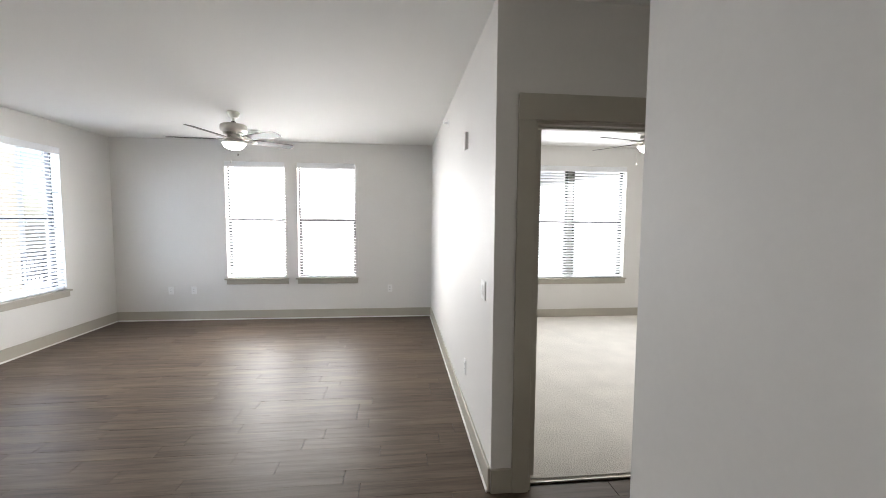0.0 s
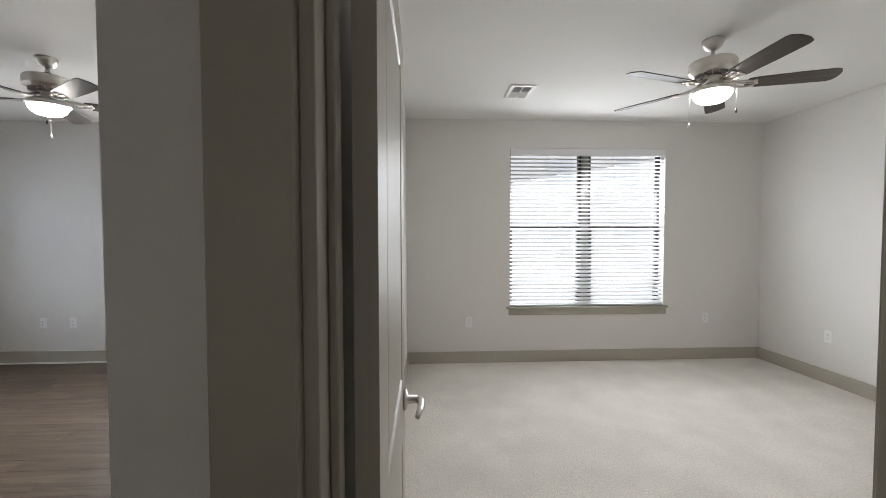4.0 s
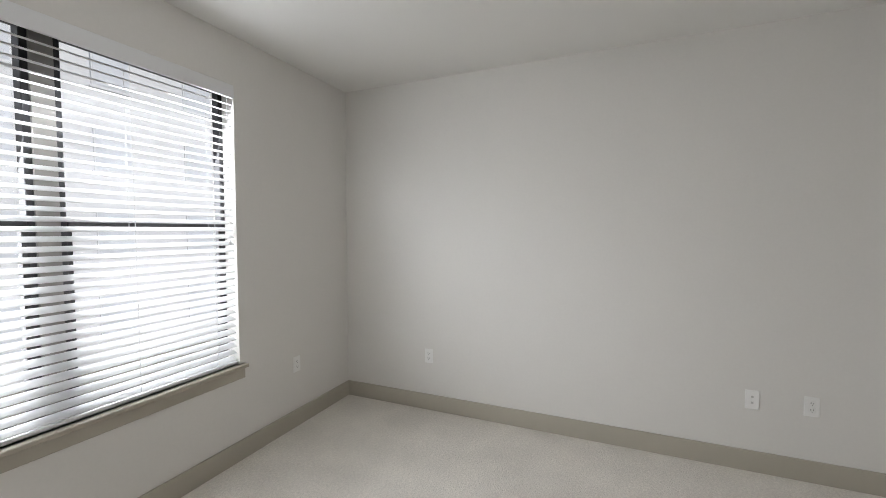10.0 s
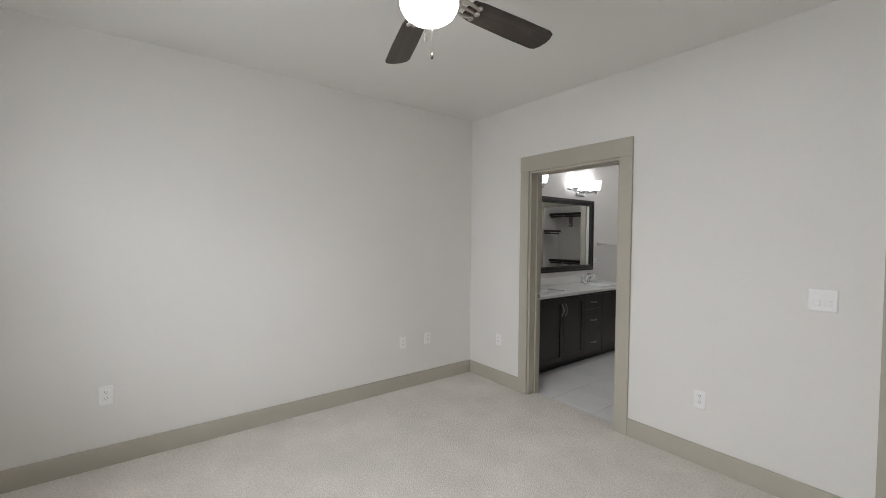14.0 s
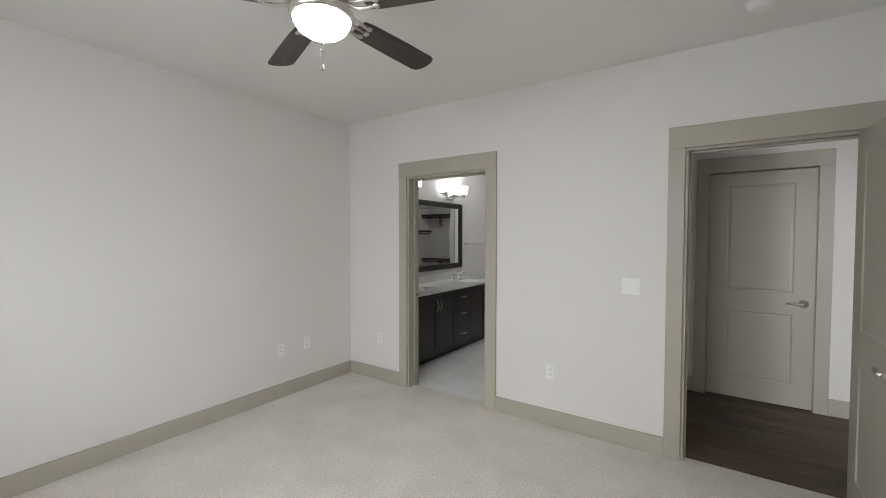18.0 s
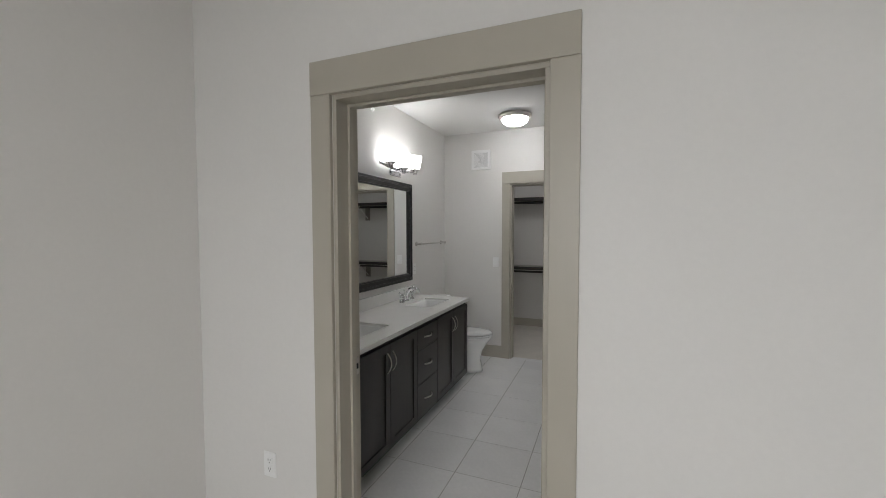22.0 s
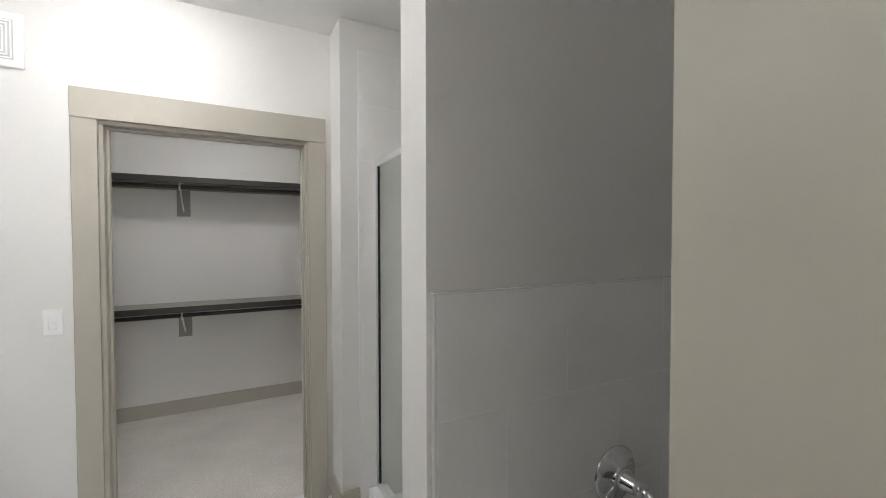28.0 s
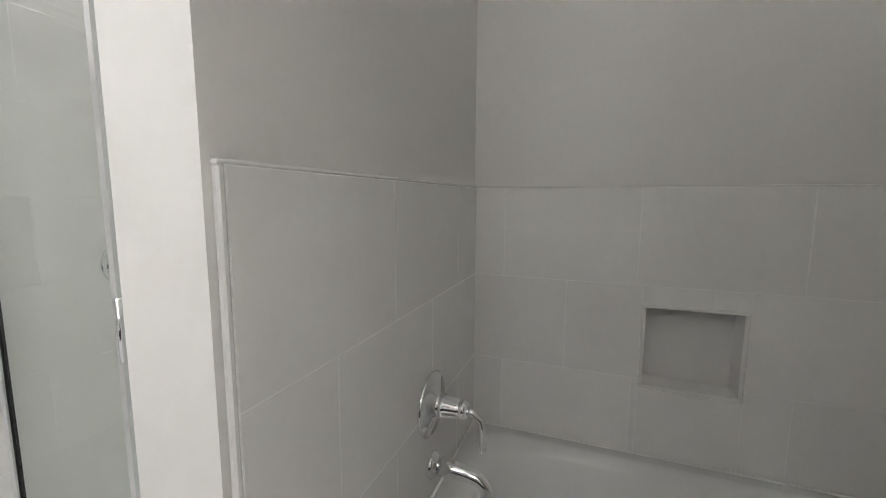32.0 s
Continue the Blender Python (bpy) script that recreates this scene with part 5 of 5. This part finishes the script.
def tree(x, y, h):
    t = thing("tree", "thin bare-branched tree with sparse leaves outside the window", "tree", "", "", (x, y, -3.5))
    rnd = random.Random(5)
    limbs = [tube([(0, 0, 0), (0.05, 0.03, h * 0.3), (-0.05, 0.08, h * 0.6), (0.03, 0.0, h)], 0.1, 8, True, [0.14, 0.11, 0.07, 0.02])]
    tips = []
    for k in range(26):
        z = h * rnd.uniform(0.35, 0.95)
        a, ln = rnd.uniform(0, 6.28), rnd.uniform(0.7, 1.8) * (1.2 - z / h)
        p = (0.0, 0.05, z)
        q = (ln * math.cos(a) * 0.5, ln * math.sin(a) * 0.5, z + ln * 0.5)
        e = (ln * math.cos(a), ln * math.sin(a), z + ln * 0.8)
        limbs.append(tube([p, q, e], 0.02, 5, True, [0.03, 0.018, 0.006]))
        tips.append(e)
    part("trunk", merge(*limbs), BARK, t)
    vs, fs = [], []
    for e in tips:
        for k in range(9):
            c = Vector(e) + Vector((rnd.gauss(0, 0.3), rnd.gauss(0, 0.3), rnd.gauss(0, 0.25)))
            u = Vector((rnd.gauss(0, 1), rnd.gauss(0, 1), rnd.gauss(0, 1))).normalized() * 0.05
            w = u.orthogonal().normalized() * 0.025
            i = len(vs)
            vs += [c - u, c + w, c + u, c - w]
            fs.append((i, i + 1, i + 2, i + 3))
    me = bpy.data.meshes.new("crown")
    me.from_pydata(vs, [], fs)
    me.materials.append(LEAF)
    c = new("crown", me)
    c.parent = t


tree(-12.2, 20.5, 8.0)


# ---- pieces: floor planks, floor tiles, wall tiles ----
def plank_floor():
    t = thing("floor_living", "dark brown hand-scraped hardwood plank floor", "wood floor", "", "structure")
    part("underlay", merge(B(WEST, PART_W, -2.4, NORTH_L, -0.1, -0.012), B(PART_W, 2.36, -2.4, HALL_Y, -0.1, -0.012), B(ED[0], ED[1], HALL_Y, 2.665, -0.1, -0.012)), GROUT_DARK, t)
    rnd = random.Random(11)
    W, L = 0.127, 0.92
    cache = {}

    def lay(x0, x1, y0, y1):
        key = (round(x1 - x0, 2), round(y1 - y0, 3))
        if key not in cache:
            w, d = key[0] - 0.0018, key[1] - 0.0004
            cache[key] = mesh("plank", B(-w / 2, w / 2, -d / 2, d / 2, -0.012, 0.0, bevel=0.0008), FLOORWOOD)
        o = new("plank", cache[key])
        o.parent = t
        o.location = ((x0 + x1) / 2, (y0 + y1) / 2, rnd.uniform(-0.0006, 0.0006))

    k = 0
    y = NORTH_L
    while y > -2.39:
        y0 = max(y - W, -2.4)
        right = PART_W if y0 >= HALL_Y else 2.36
        x = WEST - round(rnd.uniform(0.1, 1.1), 1)
        while x < right:
            a, b = max(x, WEST), min(x + L, right)
            if b - a > 0.02 and y - y0 > 0.01:
                lay(a, b, y0, y)
            x += L
        y -= W


plank_floor()
part("threshold", B(ED[0] + 0.018, ED[1] - 0.018, 2.645, 2.667, -0.010, 0.004, bevel=0.002), NICKEL, bpy.data.objects["floor_living"])


def tile_floor():
    t = thing("floor_bathroom", "large light grey porcelain floor tiles with pale grout", "tile floor", "", "structure")
    part("grout_bed", merge(B(TUB_W, EAST_B, FAR_Y, BATH_Y, -0.1, -0.0015), B(BD[0], BD[1], BATH_Y, 2.64, -0.1, -0.003), B(CD[0], CD[1], FAR_Y - 0.08, FAR_Y, -0.1, -0.003)), GROUT_FLOOR, t)
    cache = {}
    W, L = 0.41, 0.416
    xs = [4.30 + W * k for k in range(-4, 3)]
    for c, x in enumerate(xs):
        y = 0.12 - 0.416 * 4
        while y < BATH_Y:
            a, b = max(x, TUB_W), min(x + W, EAST_B)
            c0, d0 = max(y, FAR_Y), min(y + L, BATH_Y)
            if b - a > 0.02 and d0 - c0 > 0.02:
                key = (round(b - a, 3), round(d0 - c0, 3))
                if key not in cache:
                    w, d = key[0] - 0.004, key[1] - 0.004
                    cache[key] = mesh("tile", B(-w / 2, w / 2, -d / 2, d / 2, -0.01, 0.0, bevel=0.0008), FLOORTILE)
                o = new("tile", cache[key])
                o.parent = t
                o.location = ((a + b) / 2, (c0 + d0) / 2, 0)
            y += L
    for a, b, c, d in ((BD[0] + 0.018, BD[1] - 0.018, BATH_Y, 2.64), (CD[0] + 0.018, CD[1] - 0.018, FAR_Y - 0.08, FAR_Y)):
        part("tile", B(a, b, c + 0.002, d - 0.002, -0.01, 0.0, bevel=0.0012), FLOORTILE, t)


tile_floor()


def wall_tiles(name, label, axis, face, sign, a0, a1, z0, z1, start, hole=None, shift=0.205):
    """Tiles 0.41 x 0.294 on a wall: axis 0 runs along x at y = face, axis 1 along y at x = face."""
    t = thing(name, label, "wall tiles", "wall tiles", "structure")
    T = 0.010

    def put(n, a, b, c, d, depth, mat, bevel):
        lo, hi = sorted((face, face + sign * depth))
        dims = (a, b, lo, hi, c, d) if axis == 0 else (lo, hi, a, b, c, d)
        return part(n, B(*dims, bevel=bevel), mat, t)

    beds = [(a0, a1, z0, z1)]
    if hole:
        h0, h1, h2, h3 = hole
        beds = [(a0, h0, z0, z1), (h1, a1, z0, z1), (h0, h1, z0, h2), (h0, h1, h3, z1)]
    for q in beds:
        put("grout_bed", *q, T - 0.0006, GROUT, 0)
    k, z = 0, z1
    while z > z0 + 0.01:
        c, d = max(z - 0.294, z0), z
        x = a0 - 0.41 * 3 + start + (shift if k % 2 else 0.0)
        while x < a1:
            a, b = max(x, a0), min(x + 0.41, a1)
            if b - a > 0.015:
                cut = [(a, b, c, d)]
                if hole and a < h1 and b > h0 and c < h3 and d > h2:
                    cut = [(a, h0, c, d), (h1, b, c, d), (max(a, h0), min(b, h1), c, h2), (max(a, h0), min(b, h1), h3, d)]
                for p in cut:
                    if p[1] - p[0] > 0.012 and p[3] - p[2] > 0.012:
                        put("tile", p[0] + 0.0017, p[1] - 0.0017, p[2] + 0.0017, p[3] - 0.0017, T, WALLTILE, 0.0005)
            x += 0.41
        z -= 0.294
        k += 1
    return t


wall_tiles("wall_tiles_head", "light grey glazed wall tiles behind the tub faucet", 0, HEAD_Y, 1, TUB_W + 0.011, 3.540, 0.40, 1.375, 0.187)
wall_tiles("wall_tiles_side", "light grey glazed wall tiles along the tub with a niche", 1, TUB_W, 1, HEAD_Y, BATH_Y, 0.40, 1.375, 0.11, NICHE)
wall_tiles("wall_tiles_foot", "light grey glazed wall tiles at the foot of the tub", 0, BATH_Y, -1, TUB_W + 0.011, 3.50, 0.40, 1.375, 0.0)
wall_tiles("wall_tiles_shower_south", "light grey glazed shower wall tiles", 0, -0.348, 1, TUB_W + 0.011, 3.343, 0.05, 2.518, 0.17)
wall_tiles("wall_tiles_shower_west", "light grey glazed shower wall tiles", 1, TUB_W, 1, -0.348, 0.835, 0.05, 2.518, 0.1)
wall_tiles("wall_tiles_shower_north", "light grey glazed shower wall tiles", 0, 0.835, -1, TUB_W + 0.011, 3.40, 0.05, 2.518, 0.2)
solid("tile_edge_trim", merge(B(3.540, 3.551, HEAD_Y, HEAD_Y + 0.011, 0.0, 1.375, bevel=0.003), B(TUB_W + 0.011, 3.551, HEAD_Y, HEAD_Y + 0.011, 1.375, 1.381, bevel=0.002), B(TUB_W, TUB_W + 0.011, HEAD_Y, BATH_Y, 1.375, 1.381, bevel=0.002)), WALLTILE, "pale bullnose edge along the tiled tub surround", "trim")


def niche():
    t = thing("niche", "recessed square shelf niche lined in pale glazed tile", "niche", "", "structure")
    a, b, c, d = NICHE
    part("back", B(2.36, 2.445, a, b, c, d), WALLTILE, t)
    part("bottom", B(2.445, TUB_W + 0.008, a, b, c, c + 0.012, bevel=0.002), WALLTILE, t)
    part("top", B(2.445, TUB_W + 0.008, a, b, d - 0.012, d, bevel=0.002), WALLTILE, t)
    part("side", B(2.445, TUB_W + 0.008, a, a + 0.012, c + 0.012, d - 0.012, bevel=0.002), WALLTILE, t)
    part("side", B(2.445, TUB_W + 0.008, b - 0.012, b, c + 0.012, d - 0.012, bevel=0.002), WALLTILE, t)


niche()
